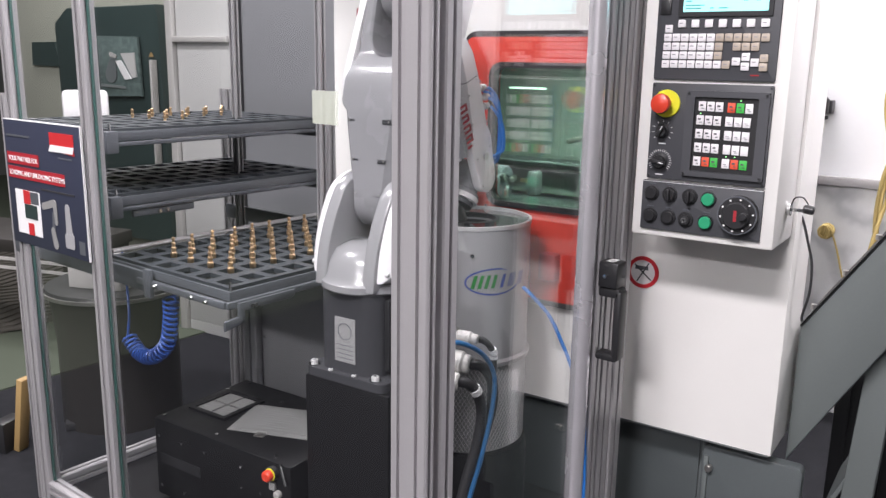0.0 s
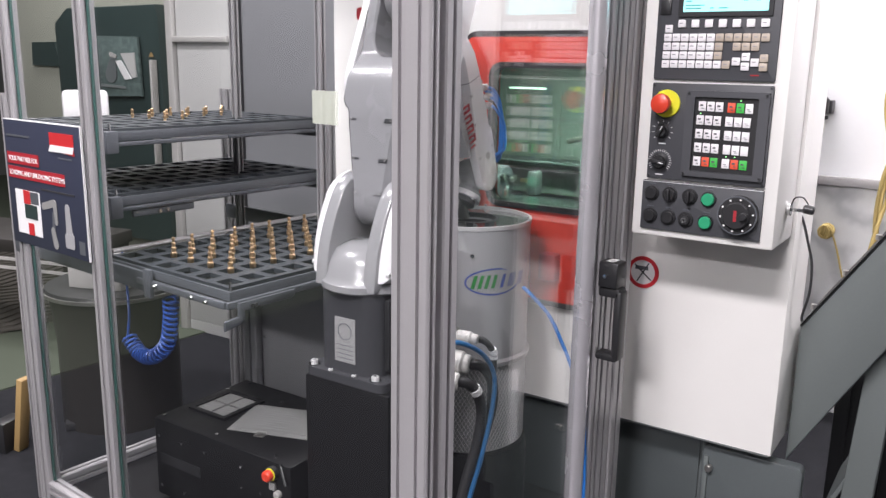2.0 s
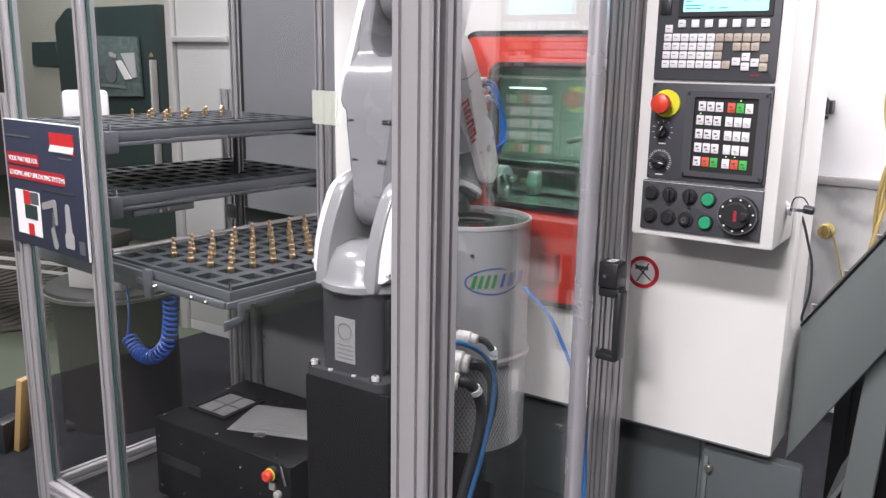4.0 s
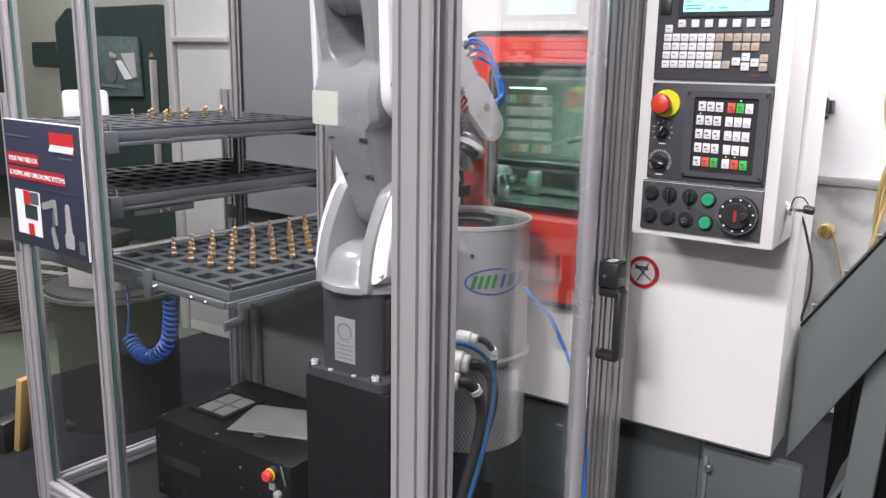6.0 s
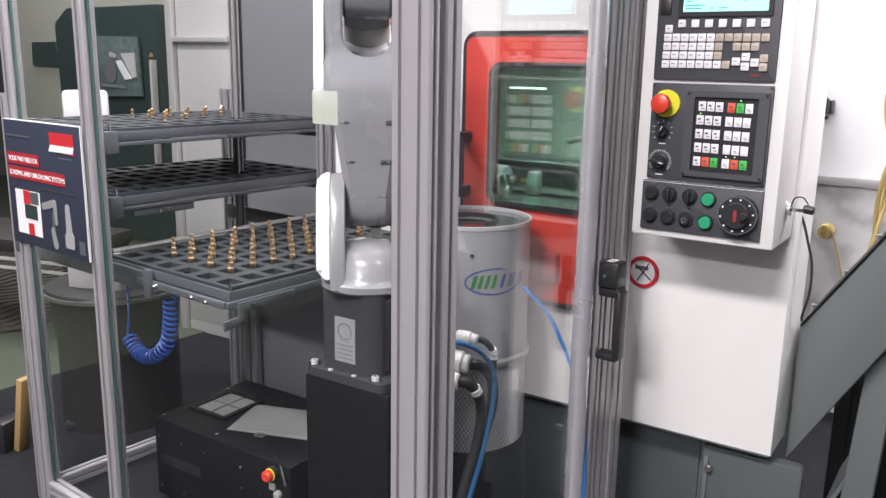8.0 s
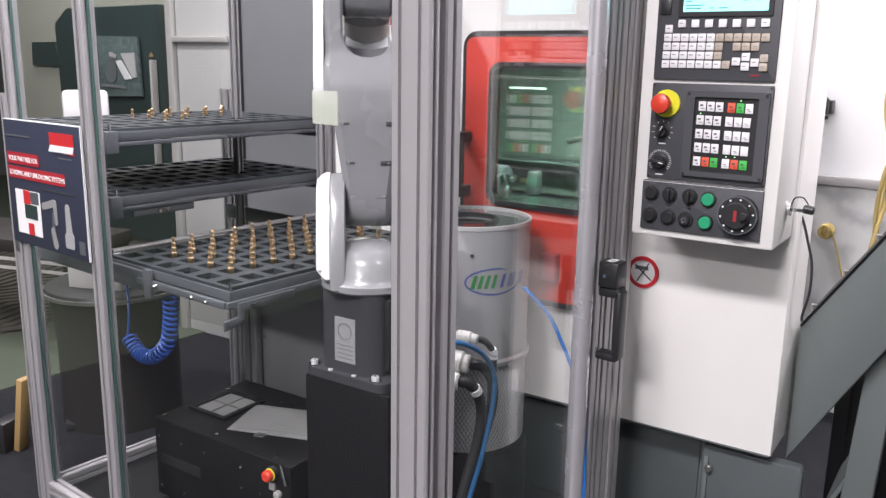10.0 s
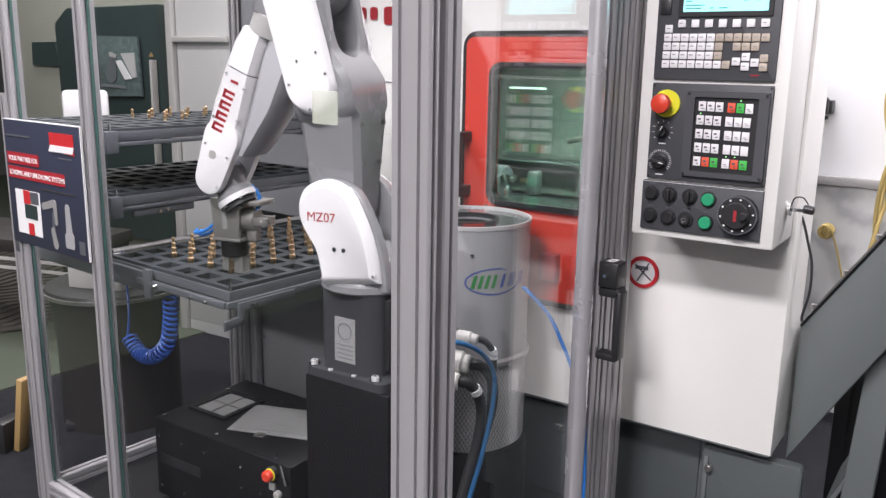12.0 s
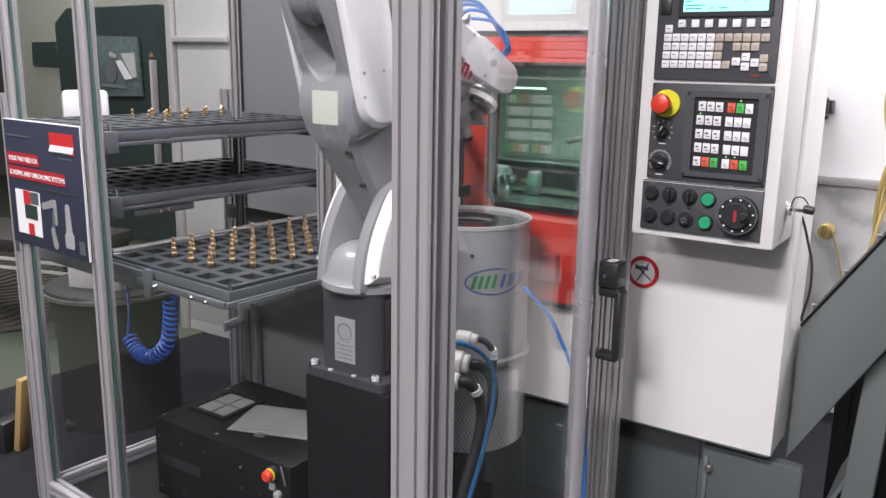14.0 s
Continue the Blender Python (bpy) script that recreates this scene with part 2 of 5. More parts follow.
def smooth_path(points, steps=8):
    pts = [Vector(p) for p in points]
    ext = [pts[0] * 2 - pts[1]] + pts + [pts[-1] * 2 - pts[-2]]
    out = []
    for i in range(1, len(ext) - 2):
        p0, p1, p2, p3 = ext[i - 1:i + 3]
        for k in range(steps):
            t = k / steps
            out.append(0.5 * ((2 * p1) + (p2 - p0) * t + (2 * p0 - 5 * p1 + 4 * p2 - p3) * t * t + (3 * p1 - p0 - 3 * p2 + p3) * t ** 3))
    return out + [pts[-1]]


def tube(points, r, seg=8, bm=None, steps=8):
    path = smooth_path(points, steps) if steps else [Vector(p) for p in points]
    up, rings = Vector((0.31, 0.17, 0.93)), []
    for i, p in enumerate(path):
        d = (path[min(i + 1, len(path) - 1)] - path[max(i - 1, 0)]).normalized()
        side = d.cross(up)
        side = side.normalized() if side.length > 1e-4 else Vector((1, 0, 0))
        up = side.cross(d).normalized()
        rings.append([p + r * (math.cos(2 * math.pi * k / seg) * side + math.sin(2 * math.pi * k / seg) * up) for k in range(seg)])
    return loft(rings, bm)


def lettering(name, text, size, mat, parent, m, align="CENTER", label=""):
    cu = bpy.data.curves.new(name, "FONT")
    cu.body, cu.size, cu.align_x, cu.extrude = text, size, align, 0.0004
    tmp = bpy.data.objects.new("tmp_text", cu)
    scene.collection.objects.link(tmp)
    me = bpy.data.meshes.new_from_object(tmp.evaluated_get(bpy.context.evaluated_depsgraph_get()))
    bpy.data.objects.remove(tmp)
    me.materials.clear()
    me.materials.append(mat)
    ob = new(name, me)
    ob.parent = parent
    ob.matrix_basis = m
    return tagged(ob, label) if label else ob


FRONT = pose(0, 0, 0, 90)  # writing on a face that looks to -y


# ---- hall ----
def hall():
    solid("floor", box(-9, -5, -0.1, 6, 9, 0), CARPET, pose(0, 0, 0), "charcoal carpet over the booth floor", "floor", kind="structure")
    solid("floor_carpet", box(-9, -3, 0.0, -3.14, 6, 0.006), CARPET_GREEN, pose(0, 0, 0), "grey-green aisle carpet beside the booth", "carpet", kind="structure")
    mat = thing("floor_mat", pose(-5.2, 2.05, 0.006), "brown ribbed mat lying on the aisle carpet", "floor mat")
    bm = box(-1.4, -0.55, 0, 1.4, 0.55, 0.008)
    part("backing", bm, MAT_BROWN, mat)
    bm = None
    for k in range(40):
        x = -1.36 + k * 0.07
        for s in range(7):
            y = -0.52 + s * 0.15
            dx = 0.03 if s % 2 else -0.03
            bm = loft([[(x + dx, y, 0.008), (x + dx + 0.03, y, 0.008), (x + dx + 0.03, y, 0.016), (x + dx, y, 0.016)],
                       [(x - dx, y + 0.15, 0.008), (x - dx + 0.03, y + 0.15, 0.008), (x - dx + 0.03, y + 0.15, 0.016), (x - dx, y + 0.15, 0.016)]], bm)
    tagged(part("ribs", bm, MAT_BROWN, mat), "zigzag rubber ribs", kind="stuff")
    solid("ceiling", box(-9, -5, 3.7, 6, 9, 3.8), WALL_DIM, pose(0, 0, 0), "dim hall ceiling", "ceiling", kind="structure")
    # South and west walls are coloured dark to keep pane reflections low.
    for name, b in (("wall_west", (-9.1, -5, 0, -9, 9, 3.7)), ("wall_east", (6, -5, 0, 6.1, 9, 3.7)), ("wall_south", (-9, -5.1, 0, 6, -5, 3.7)), ("wall_north", (-9, 9, 0, 6, 9.1, 3.7))):
        solid(name, box(*b), WALL_BEIGE if name == "wall_north" else WALL_DIM, pose(0, 0, 0), "plain dim hall wall", "wall", kind="structure")
    # booth wall behind the machine
    m = MACHINE @ pose(0, 1.25, -0.88)
    solid("wall_booth", box(-0.3, 0, 0, 3.2, 0.06, 3.0), WALL_WHITE, m, "bright white booth wall panel", "wall", kind="structure")
    solid("wall_dado", box(-0.28, -0.012, 0.0, 3.2, -0.003, 0.883), WALL_VEINED, m, "pale veined film over the lower booth wall", "wall", kind="structure")
    solid("trim", box(-0.28, -0.025, 0.885, 3.2, -0.003, 0.915, 0.004), ALU, m, "grey aluminium rail across the booth wall", "trim", kind="structure")


MACHINE = pose(-0.804, 1.768, 0.8356, 0, 0, 4.3) @ Matrix.Scale(1.12, 4)  # the machine's front plane, x along it, y into it
ZF = 0.134  # the floor in the machine's own measure
MZ = 0.88


# ---- lathe ----
def lathe():
    t = thing("lathe", MACHINE @ pose(0, 0, -MZ), "white compact lathe with a red sliding door", "machine tool")
    # front skin with the door opening cut through it
    u0, u1, z0, z1 = -0.83, 0.295, 0.497, 1.75
    a0, a1, c0, c1 = -0.405, -0.06, 0.915, 1.27
    for nm, b in (("front_panel", (u0, 0, z0, a0, 0.05, z1)), ("front_panel", (a1, 0, z0, u1, 0.15, z1)), ("front_panel", (a0, 0, z0, a1, 0.05, c0)), ("front_panel", (a0, 0, c1, a1, 0.05, z1))):
        part(nm, box(*b), WHITE, t)
    part("top_panel", box(u0, 0.0, z1, u1, 0.15, z1 + 0.02, 0.004), WHITE, t)
    part("roof", box(u0, 0.152, z1 - 0.03, 0.03, 0.95, z1, 0.004), WHITE, t)
    part("side_panel", box(u0, 0.05, z0, u0 + 0.03, 0.95, z1), WHITE, t)
    part("side_panel", box(-0.02, 0.152, z0, 0.03, 0.95, z1 - 0.03), WHITE, t)
    part("corner_strip", box(u1 - 0.018, 0.155, z0, u1 - 0.004, 0.19, z1, 0.003), WHITE, t)
    part("back_panel", box(u0, 0.95, z0, 0.03, 0.98, z1), WHITE, t)
    part("underside", box(u0, 0.0, z0 - 0.004, u1 - 0.005, 0.148, z0 - 0.001), BASE_GREY, t)
    part("base", box(u0 + 0.02, 0.09, ZF, 0.17, 0.70, z0 - 0.005, 0.004), BASE_GREY, t, "dark grey steel base")
    part("base_panel", prism(rounded(0.155, ZF + 0.02, 0.352, 0.472, 0.012), 0.03, 0.002, None, pose(0, 0.03, 0)), BASE_COVER, t, "dark grey removable base cover")
    part("base_cover", box(u0 + 0.04, 0.083, ZF + 0.02, 0.135, 0.089, 0.485, 0.002), BASE_COVER, t)
    part("base_rib", box(0.142, 0.075, ZF, 0.172, 0.09, 0.492, 0.004), CONVEYOR, t)
    part("latch", rod((0.172, 0.03, 0.425), (0.172, 0.016, 0.425), 0.008, 12, None, 0.002), STEEL, t)
    part("latch_plate", box(0.160, 0.024, 0.34, 0.170, 0.031, 0.45, 0.002), CONVEYOR, t)
    # chuck room behind the window
    part("work_room", box(-0.80, 0.70, 0.85, a1 + 0.1, 0.72, 1.338), ROOM_GREY, t, "grey steel back of the work room")
    part("work_room_floor", box(-0.80, 0.06, 0.81, a1 + 0.1, 0.7, 0.84), BASE_GREY, t)
    part("work_room_side", box(-0.79, 0.06, 0.85, -0.77, 0.7, 1.338), ROOM_GREY, t)
    part("turret_block", box(-0.38, 0.50, 0.90, -0.26, 0.62, 1.04, 0.012), BASE_GREY, t, "steel tool turret inside the work room")
    bm = turned([(0.0, 0), (0.045, 0.0), (0.05, 0.006), (0.05, 0.09), (0.046, 0.094), (0.022, 0.095), (0.018, 0.086), (0.0, 0.086)], 24, None, pose(-0.645, 0.40, 0.918, 0, 90, 0))
    part("chuck", bm, RACK_GREY, t, "round dark lathe chuck")
    for k in range(3):
        part("chuck_jaw", join(None, box(-0.004, 0.018, -0.007, 0.010, 0.042, 0.007, 0.002), pose(-0.549, 0.40, 0.918, 120 * k + 20)), STEEL, t)
    part("room_ledge", box(-0.768, 0.60, 0.955, a1 + 0.09, 0.698, 0.962, 0.003), BASE_GREY, t)
    part("room_seam", box(-0.768, 0.694, 1.075, a1 + 0.09, 0.699, 1.083), BASE_GREY, t)
    part("coolant_pipe", tube([(-0.36, 0.66, 1.17), (-0.37, 0.64, 1.10), (-0.40, 0.60, 1.05), (-0.44, 0.55, 1.03)], 0.008, 8), STEEL, t)
    part("tool_holder", box(-0.50, 0.42, 0.885, -0.465, 0.46, 0.955, 0.010), BASE_GREY, t, "grey tool holder")
    part("tool_tip", rod((-0.525, 0.44, 0.925), (-0.50, 0.44, 0.925), 0.006, 12), BRASS, t)
    part("work_lamp", box(-0.54, 0.38, 1.180, -0.44, 0.41, 1.1845, 0.002), LAMP_GLOW, t, "lit lamp tube inside the work room")
    data = bpy.data.lights.new("work_lamp_light", "AREA")
    data.shape, data.size, data.size_y = "RECTANGLE", 0.30, 0.03
    data.energy, data.color = 7.0, (0.95, 1.0, 0.96)
    lamp = new("work_lamp_light", data)
    lamp.matrix_world = Matrix.Translation(MACHINE @ Vector((-0.40, 0.36, 1.172 - MZ))) @ pose(0, 0, 0, 25, 0, 4.3)
    # sliding door
    door = part("sliding_door", door_leaf(-0.415, 0.74, -0.045, 1.302, -0.345, 0.945, -0.075, 1.243), RED, t, "glossy red sliding door")
    part("door_edge", frame_ring(-0.428, 0.74, -0.033, 1.315, 0.014, 0.035, -0.028, 0.032), BLACK, door, "black rubber edge")
    part("window_gasket", frame_ring(-0.352, 0.938, -0.068, 1.25, 0.012, 0.03, -0.043, 0.02), BLACK, door, "black rubber gasket")
    w = part("window_pane", prism(rounded(-0.343, 0.947, -0.077, 1.241, 0.02), 0.006, 0, None, pose(0, -0.03, 0)), GLASS_DARK, door, "tinted polycarbonate window")
    hb = rod((-0.410, -0.075, 0.965), (-0.410, -0.075, 1.085), 0.013, 12)
    for z in (0.965, 1.085):
        box(-0.424, -0.085, z - 0.012, -0.396, -0.03, z + 0.012, 0.004, hb)
    part("handle", hb, BLACK, door, "black bow handle")
    part("latch_block", box(-0.205, -0.06, 0.79, -0.165, -0.03, 0.85, 0.005), DEEP_RED, door)
    part("latch_block", box(-0.27, -0.055, 0.86, -0.24, -0.03, 0.885, 0.005), BLACK, door)
    part("door_sill", box(-0.43, -0.02, 0.722, -0.035, -0.001, 0.74, 0.003), BASE_GREY, t)
    # maker's mark as plain red shapes
    bm = None
    for k, (w0, h0) in enumerate(((0.03, 0.03), (0.022, 0.03), (0.03, 0.042), (0.03, 0.03), (0.045, 0.03), (0.03, 0.03), (0.02, 0.042))):
        bm = prism(rounded(-0.755 + k * 0.042, 1.343 - (h0 - 0.03), -0.755 + k * 0.042 + w0, 1.373, 0.008), 0.002, 0, bm, pose(0, -0.003, 0))
    part("maker_mark", bm, DEEP_RED, t, "dark red maker's mark")
    part("panel_seam", box(-0.80, -0.002, 1.196, -0.45, 0.0005, 1.199), BASE_GREY, t)
    # prohibition sign
    sign = part("prohibition_sign", turned([(0.0, 0), (0.0335, 0), (0.0335, 0.001), (0, 0.001)], 32, None, pose(0.009, -0.0005, 0.829, 90)), INK_WHITE, t, "round white and red prohibition sticker")
    part("sign_ring", ring_band(0.026, 0.0337, 0.0022, pose(0.009, -0.0005, 0.829, 90)), SIGN_RED, sign)
    bars = box(-0.024, -0.0028, -0.0012, 0.024, -0.0012, 0.0012)
    join(bars, box(-0.024, -0.0028, -0.0012, 0.024, -0.0012, 0.0012), pose(0, 0, 0, 0, 80, 0))
    bmesh.ops.transform(bars, matrix=pose(0.009, 0, 0.829, 0, 40, 0), verts=bars.verts)
    part("sign_cross", bars, INK, sign)
    part("sign_drawing", box(-0.008, -0.002, 0.834, 0.02, -0.0014, 0.842, 0.0), RACK_GREY, sign)


def door_leaf(x0, z0, x1, z1, wx0, wz0, wx1, wz1):
    """A door leaf with a window hole, as a ring between two outlines."""
    outer, inner = rounded(x0, z0, x1, z1, 0.02), rounded(wx0, wz0, wx1, wz1, 0.022)
    return ring_solid(outer, inner, -0.035, -0.004)


def ring_solid(outer, inner, y0, y1):
    bm = bmesh.new()
    n = len(outer)
    loops = [[bm.verts.new((x, y, z)) for x, z in o] for o, y in ((outer, y0), (inner, y0), (inner, y1), (outer, y1))]
    for a, b in zip(loops, loops[1:] + loops[:1]):
        for k in range(n):
            bm.faces.new((a[k], a[(k + 1) % n], b[(k + 1) % n], b[k]))
    return bm


def frame_ring(x0, z0, x1, z1, wide, r, y0, r_in):
    return ring_solid(rounded(x0, z0, x1, z1, r), rounded(x0 + wide, z0 + wide, x1 - wide, z1 - wide, r_in), y0, y0 + 0.024)


def ring_band(r0, r1, h, m, seg=40, bm=None):
    own = bmesh.new()
    loops = [[own.verts.new((r * math.cos(2 * math.pi * k / seg), r * math.sin(2 * math.pi * k / seg), z)) for k in range(seg)] for r, z in ((r0, 0), (r1, 0), (r1, h), (r0, h))]
    for a, b in zip(loops, loops[1:] + loops[:1]):
        for k in range(seg):
            own.faces.new((a[k], a[(k + 1) % seg], b[(k + 1) % seg], b[k]))
    return join(bm, own, m)


SIGN_RED = material("deep_red_sign_print", (0.50, 0.02, 0.03), 0.5)
LAMP_GLOW = glow_material("work_lamp_tube", (0.85, 1.0, 0.92), 2.5)


def chip_conveyor():
    t = thing("chip_conveyor", MACHINE @ pose(0, 0.12, -MZ), "grey painted inclined chip conveyor beside the lathe", "conveyor")
    outline = [(0.302, 0.44), (0.302, 0.735), (1.05, 1.90), (1.25, 1.90), (1.25, 1.75), (0.75, 1.22), (0.40, 0.615)]
    part("chute", prism(outline, 0.3, 0.006), CONVEYOR, t)
    rim = [(0.304, 0.738), (1.048, 1.898), (1.046, 1.901), (0.302, 0.741)]
    part("rim", prism(rim, 0.31, 0, None, pose(0, -0.005, 0)), BLACK_STEEL, t)
    part("leg", prism([(0.397, ZF), (0.457, ZF), (0.485, 0.74), (0.425, 0.66)], 0.05, 0.004, None, pose(0, 0.05, 0)), CONVEYOR, t)
    for k in range(6):
        s = k / 6
        part("rim_bolt", rod((0.32 + 0.3 * s, 0.02, 0.772 + 0.47 * s), (0.32 + 0.3 * s, 0.02, 0.782 + 0.47 * s), 0.006, 8), STEEL, t)
    part("drip_tray", prism([(0.37, 0.30), (0.44, 0.47), (0.446, 0.465), (0.376, 0.29)], 0.25, 0, None, pose(0, 0.1, 0)), CONVEYOR, t)


# ---- control panel ----
def control_panel():
    t = thing("control_panel", MACHINE @ pose(0, -0.15, -MZ), "white machine control panel with dark keypads", "control panel")
    hx0, hx1, hz0, hz1 = 0.034, 0.289, 0.940, 1.56
    part("housing", box(hx0, 0.0, hz0, hx1, 0.1475, hz1, 0.004), WHITE, t)
    # upper plate with screen and keyboard
    up = part("keyboard_plate", prism(rounded(0.0585, 1.2245, 0.2665, 1.535, 0.003), 0.006, 0.001, None, pose(0, -0.006, 0)), PANEL_GREY, t)
    part("screen_bezel", frame_ring(0.096, 1.331, 0.254, 1.50, 0.008, 0.003, -0.0095, 0.002), BLACK, up, "black bezel round the screen")
    part("screen", box(0.104, -0.0078, 1.339, 0.246, -0.0065, 1.492), SCREEN, up, "lit pale cyan screen")
    ink = None
    for z, x0, x1 in ((1.344, 0.108, 0.135), (1.344, 0.150, 0.156), (1.344, 0.165, 0.18), (1.349, 0.108, 0.14), (1.356, 0.108, 0.118), (1.3555, 0.205, 0.212), (1.3555, 0.226, 0.232), (1.366, 0.11, 0.16), (1.376, 0.11, 0.20)):
        ink = box(x0, -0.0086, z, x1, -0.0076, z + 0.0016, 0, ink)
    part("screen_text", ink, SCREEN_INK, up)
    part("blank_key", box(0.064, -0.009, 1.335, 0.083, -0.005, 1.36, 0.001), BLACK, up)
    key = {c: finish("key", box(-0.0068, -0.0035, -0.0066, 0.0068, 0, 0.0066, 0.0012), m) for c, m in (("w", KEY_WHITE), ("t", KEY_TAN))}
    legend = finish("key_legend", box(-0.003, -0.0042, -0.0008, 0.003, -0.0034, 0.0008), LEGEND)

    def put(c, x, z, mark=True):
        k = shared("key", key[c], up, pose(x, -0.006, z))
        if mark:
            shared("key_legend", legend, k, pose(-0.001, 0, 0.0008))

    for i in range(7):
        put("w", 0.104 + i * 0.0232, 1.3195, i in (0, 6))
    put("w", 0.0816, 1.311)
    for row, (pat, z) in enumerate((("wwwwwwtttttt", 1.2962), ("wwwwwwt.ttt.", 1.2812), ("wwwwwwt.....", 1.2662), ("wwwwwwwt....", 1.2512))):
        for i, c in enumerate(pat):
            if c != ".":
                put(c, 0.0807 - row * 0.0004 + i * 0.015, z)
    for c, x, z in (("w", 0.2165, 1.2645), ("w", 0.2010, 1.2568), ("w", 0.2316, 1.2555), ("w", 0.2163, 1.2488), ("t", 0.2462, 1.2625), ("t", 0.2460, 1.2482)):
        put(c, x, z)
    part("red_mark", box(0.226, -0.0072, 1.2335, 0.24, -0.0058, 1.2355), DEEP_RED, up)
    # middle plate
    mid = part("operator_plate", prism(rounded(0.0585, 1.0475, 0.2670, 1.2185, 0.003), 0.006, 0.001, None, pose(0, -0.006, 0)), PANEL_GREY, t)
    part("membrane_frame", ring_solid(rounded(0.123, 1.058, 0.2635, 1.207, 0.004), rounded(0.1385, 1.0675, 0.2465, 1.1965, 0.003), -0.013, -0.0055), PANEL_GREY, mid, "raised dark frame")
    part("membrane", box(0.139, -0.008, 1.068, 0.246, -0.0062, 1.196), BLACK, mid)
    for x, z in ((0.128, 1.202), (0.2585, 1.202), (0.128, 1.063), (0.2585, 1.063), (0.0625, 1.214), (0.263, 1.214), (0.0625, 1.052), (0.263, 1.052)):
        part("plate_screw", rod((x, -0.0155 if 0.12 < x < 0.26 else -0.0075, z), (x, -0.012 if 0.12 < x < 0.26 else -0.005, z), 0.0022, 8), BLACK, mid)
    soft = {c: finish("soft_key", box(-0.0064, -0.0018, -0.0082, 0.0064, 0, 0.0082, 0.0006), m) for c, m in (("w", KEY_WHITE), ("r", KEY_RED), ("g", KEY_GREEN))}
    icon = finish("key_icon", join(box(-0.0035, -0.0026, 0.0, 0.0015, -0.0017, 0.003), box(-0.001, -0.0026, -0.0045, 0.0035, -0.0017, -0.0032)), KEY_PRINT)
    icon_thin = finish("key_icon", join(box(-0.0035, -0.0026, -0.002, 0.0015, -0.0017, -0.0008), box(-0.001, -0.0026, -0.0045, 0.0035, -0.0017, -0.0035)), LEGEND)
    led = finish("key_lamp", box(-0.0012, -0.0016, -0.0008, 0.0012, 0, 0.0008), BLACK)
    led_on = finish("key_lamp", box(-0.0012, -0.0016, -0.0008, 0.0012, 0, 0.0008), LED_GREEN)
    rows = ((1.1808, "wwwrgw"), (1.1570, "wwwwww"), (1.1332, "wwwwww"), (1.1092, "wwwwww"), (1.0850, "wrgwrg"))
    for r, (z, pat) in enumerate(rows):
        for i, c in enumerate(pat):
            x = 0.1512 + i * 0.0148 + (0.0055 if i > 2 else 0) - (0.002 if r else 0)
            k = shared("soft_key", soft[c], mid, pose(x, -0.008, z - (i * 0.0003)))
            blank = (r, i) in ((3, 3), (3, 5))
            if not blank:
                shared("key_icon", icon if i < 3 or c != "w" else icon_thin, k, pose(0, 0, 0))
            if r in (0, 4) or i < 3:
                shared("key_lamp", led_on if (r, i) in ((0, 4), (1, 0), (4, 3), (4, 4)) else led, mid, pose(x, -0.008, z + 0.0112))
    part("stop_plate", rod((0.087, -0.010, 1.1825), (0.087, -0.006, 1.1825), 0.0245, 32, None, 0.001), YELLOW, mid, "yellow round backing plate")
    bm = turned([(0.011, 0), (0.011, 0.016), (0.0165, 0.018), (0.0175, 0.024), (0.016, 0.031), (0.008, 0.0345), (0, 0.0345)], 28, None, pose(0.0855, -0.010, 1.183, 90))
    part("stop_button", bm, BUTTON_RED, mid, "red emergency stop mushroom button")
    for x, z, r, n, lab in ((0.083, 1.1335, 0.0125, 8, 0), (0.0815, 1.0795, 0.0145, 22, 1)):
        knob(mid, x, z, r, 30 if lab == 0 else 100)
        ticks = None
        for k in range(n + 1):
            a = radians(-130 + 260 * k / n)
            ticks = join(ticks, box(-0.0005, -0.0068, r + 0.003, 0.0005, -0.0058, r + 0.007), pose(x, 0, z, 0, math.degrees(a), 0)) if ticks else join(None, box(-0.0005, -0.0068, r + 0.003, 0.0005, -0.0058, r + 0.007), pose(x, 0, z, 0, math.degrees(a), 0))
        part("scale_marks", ticks, INK_WHITE, mid)
        part("scale_marks", box(x - 0.006, -0.0068, z - r - 0.0105, x + 0.007, -0.0058, z - r - 0.0085), INK_WHITE, mid)
    # lower plate
    low = part("switch_plate", prism(rounded(0.0525, 0.9535, 0.2675, 1.0435, 0.002), 0.006, 0.001, None, pose(0, -0.006, 0)), PANEL_GREY, t)
    part("plate_line", box(0.0530, -0.0068, 1.0415, 0.2670, -0.0058, 1.0425), INK_WHITE, low)
    for x, z, kind in ((0.0714, 1.0205, "b"), (0.1053, 1.0210, "s"), (0.1417, 1.0205, "s"), (0.1753, 1.0190, "g"), (0.0706, 0.9790, "b"), (0.1050, 0.9788, "b"), (0.1372, 0.9782, "k"), (0.1735, 0.9773, "g")):
        ring = rod((x, -0.010, z), (x, -0.005, z), 0.0138, 24, None, 0.001)
        bez = part("switch_collar", ring, BLACK, low)
        if kind == "g":
            part("push_button", rod((x, -0.016, z), (x, -0.009, z), 0.0112, 24, None, 0.0015), BUTTON_GREEN, bez, "green push button")
        elif kind == "k":
            part("key_cylinder", rod((x, -0.016, z), (x, -0.009, z), 0.0095, 20, None, 0.001), BLACK, bez)
            part("key_slot", ring_band(0.002, 0.0052, 0.002, pose(x, -0.016, z, 90)), CHROME, bez, "chrome key lock")
        else:
            part("push_button", rod((x, -0.016, z), (x, -0.009, z), 0.0108, 24, None, 0.0015), BLACK, bez)
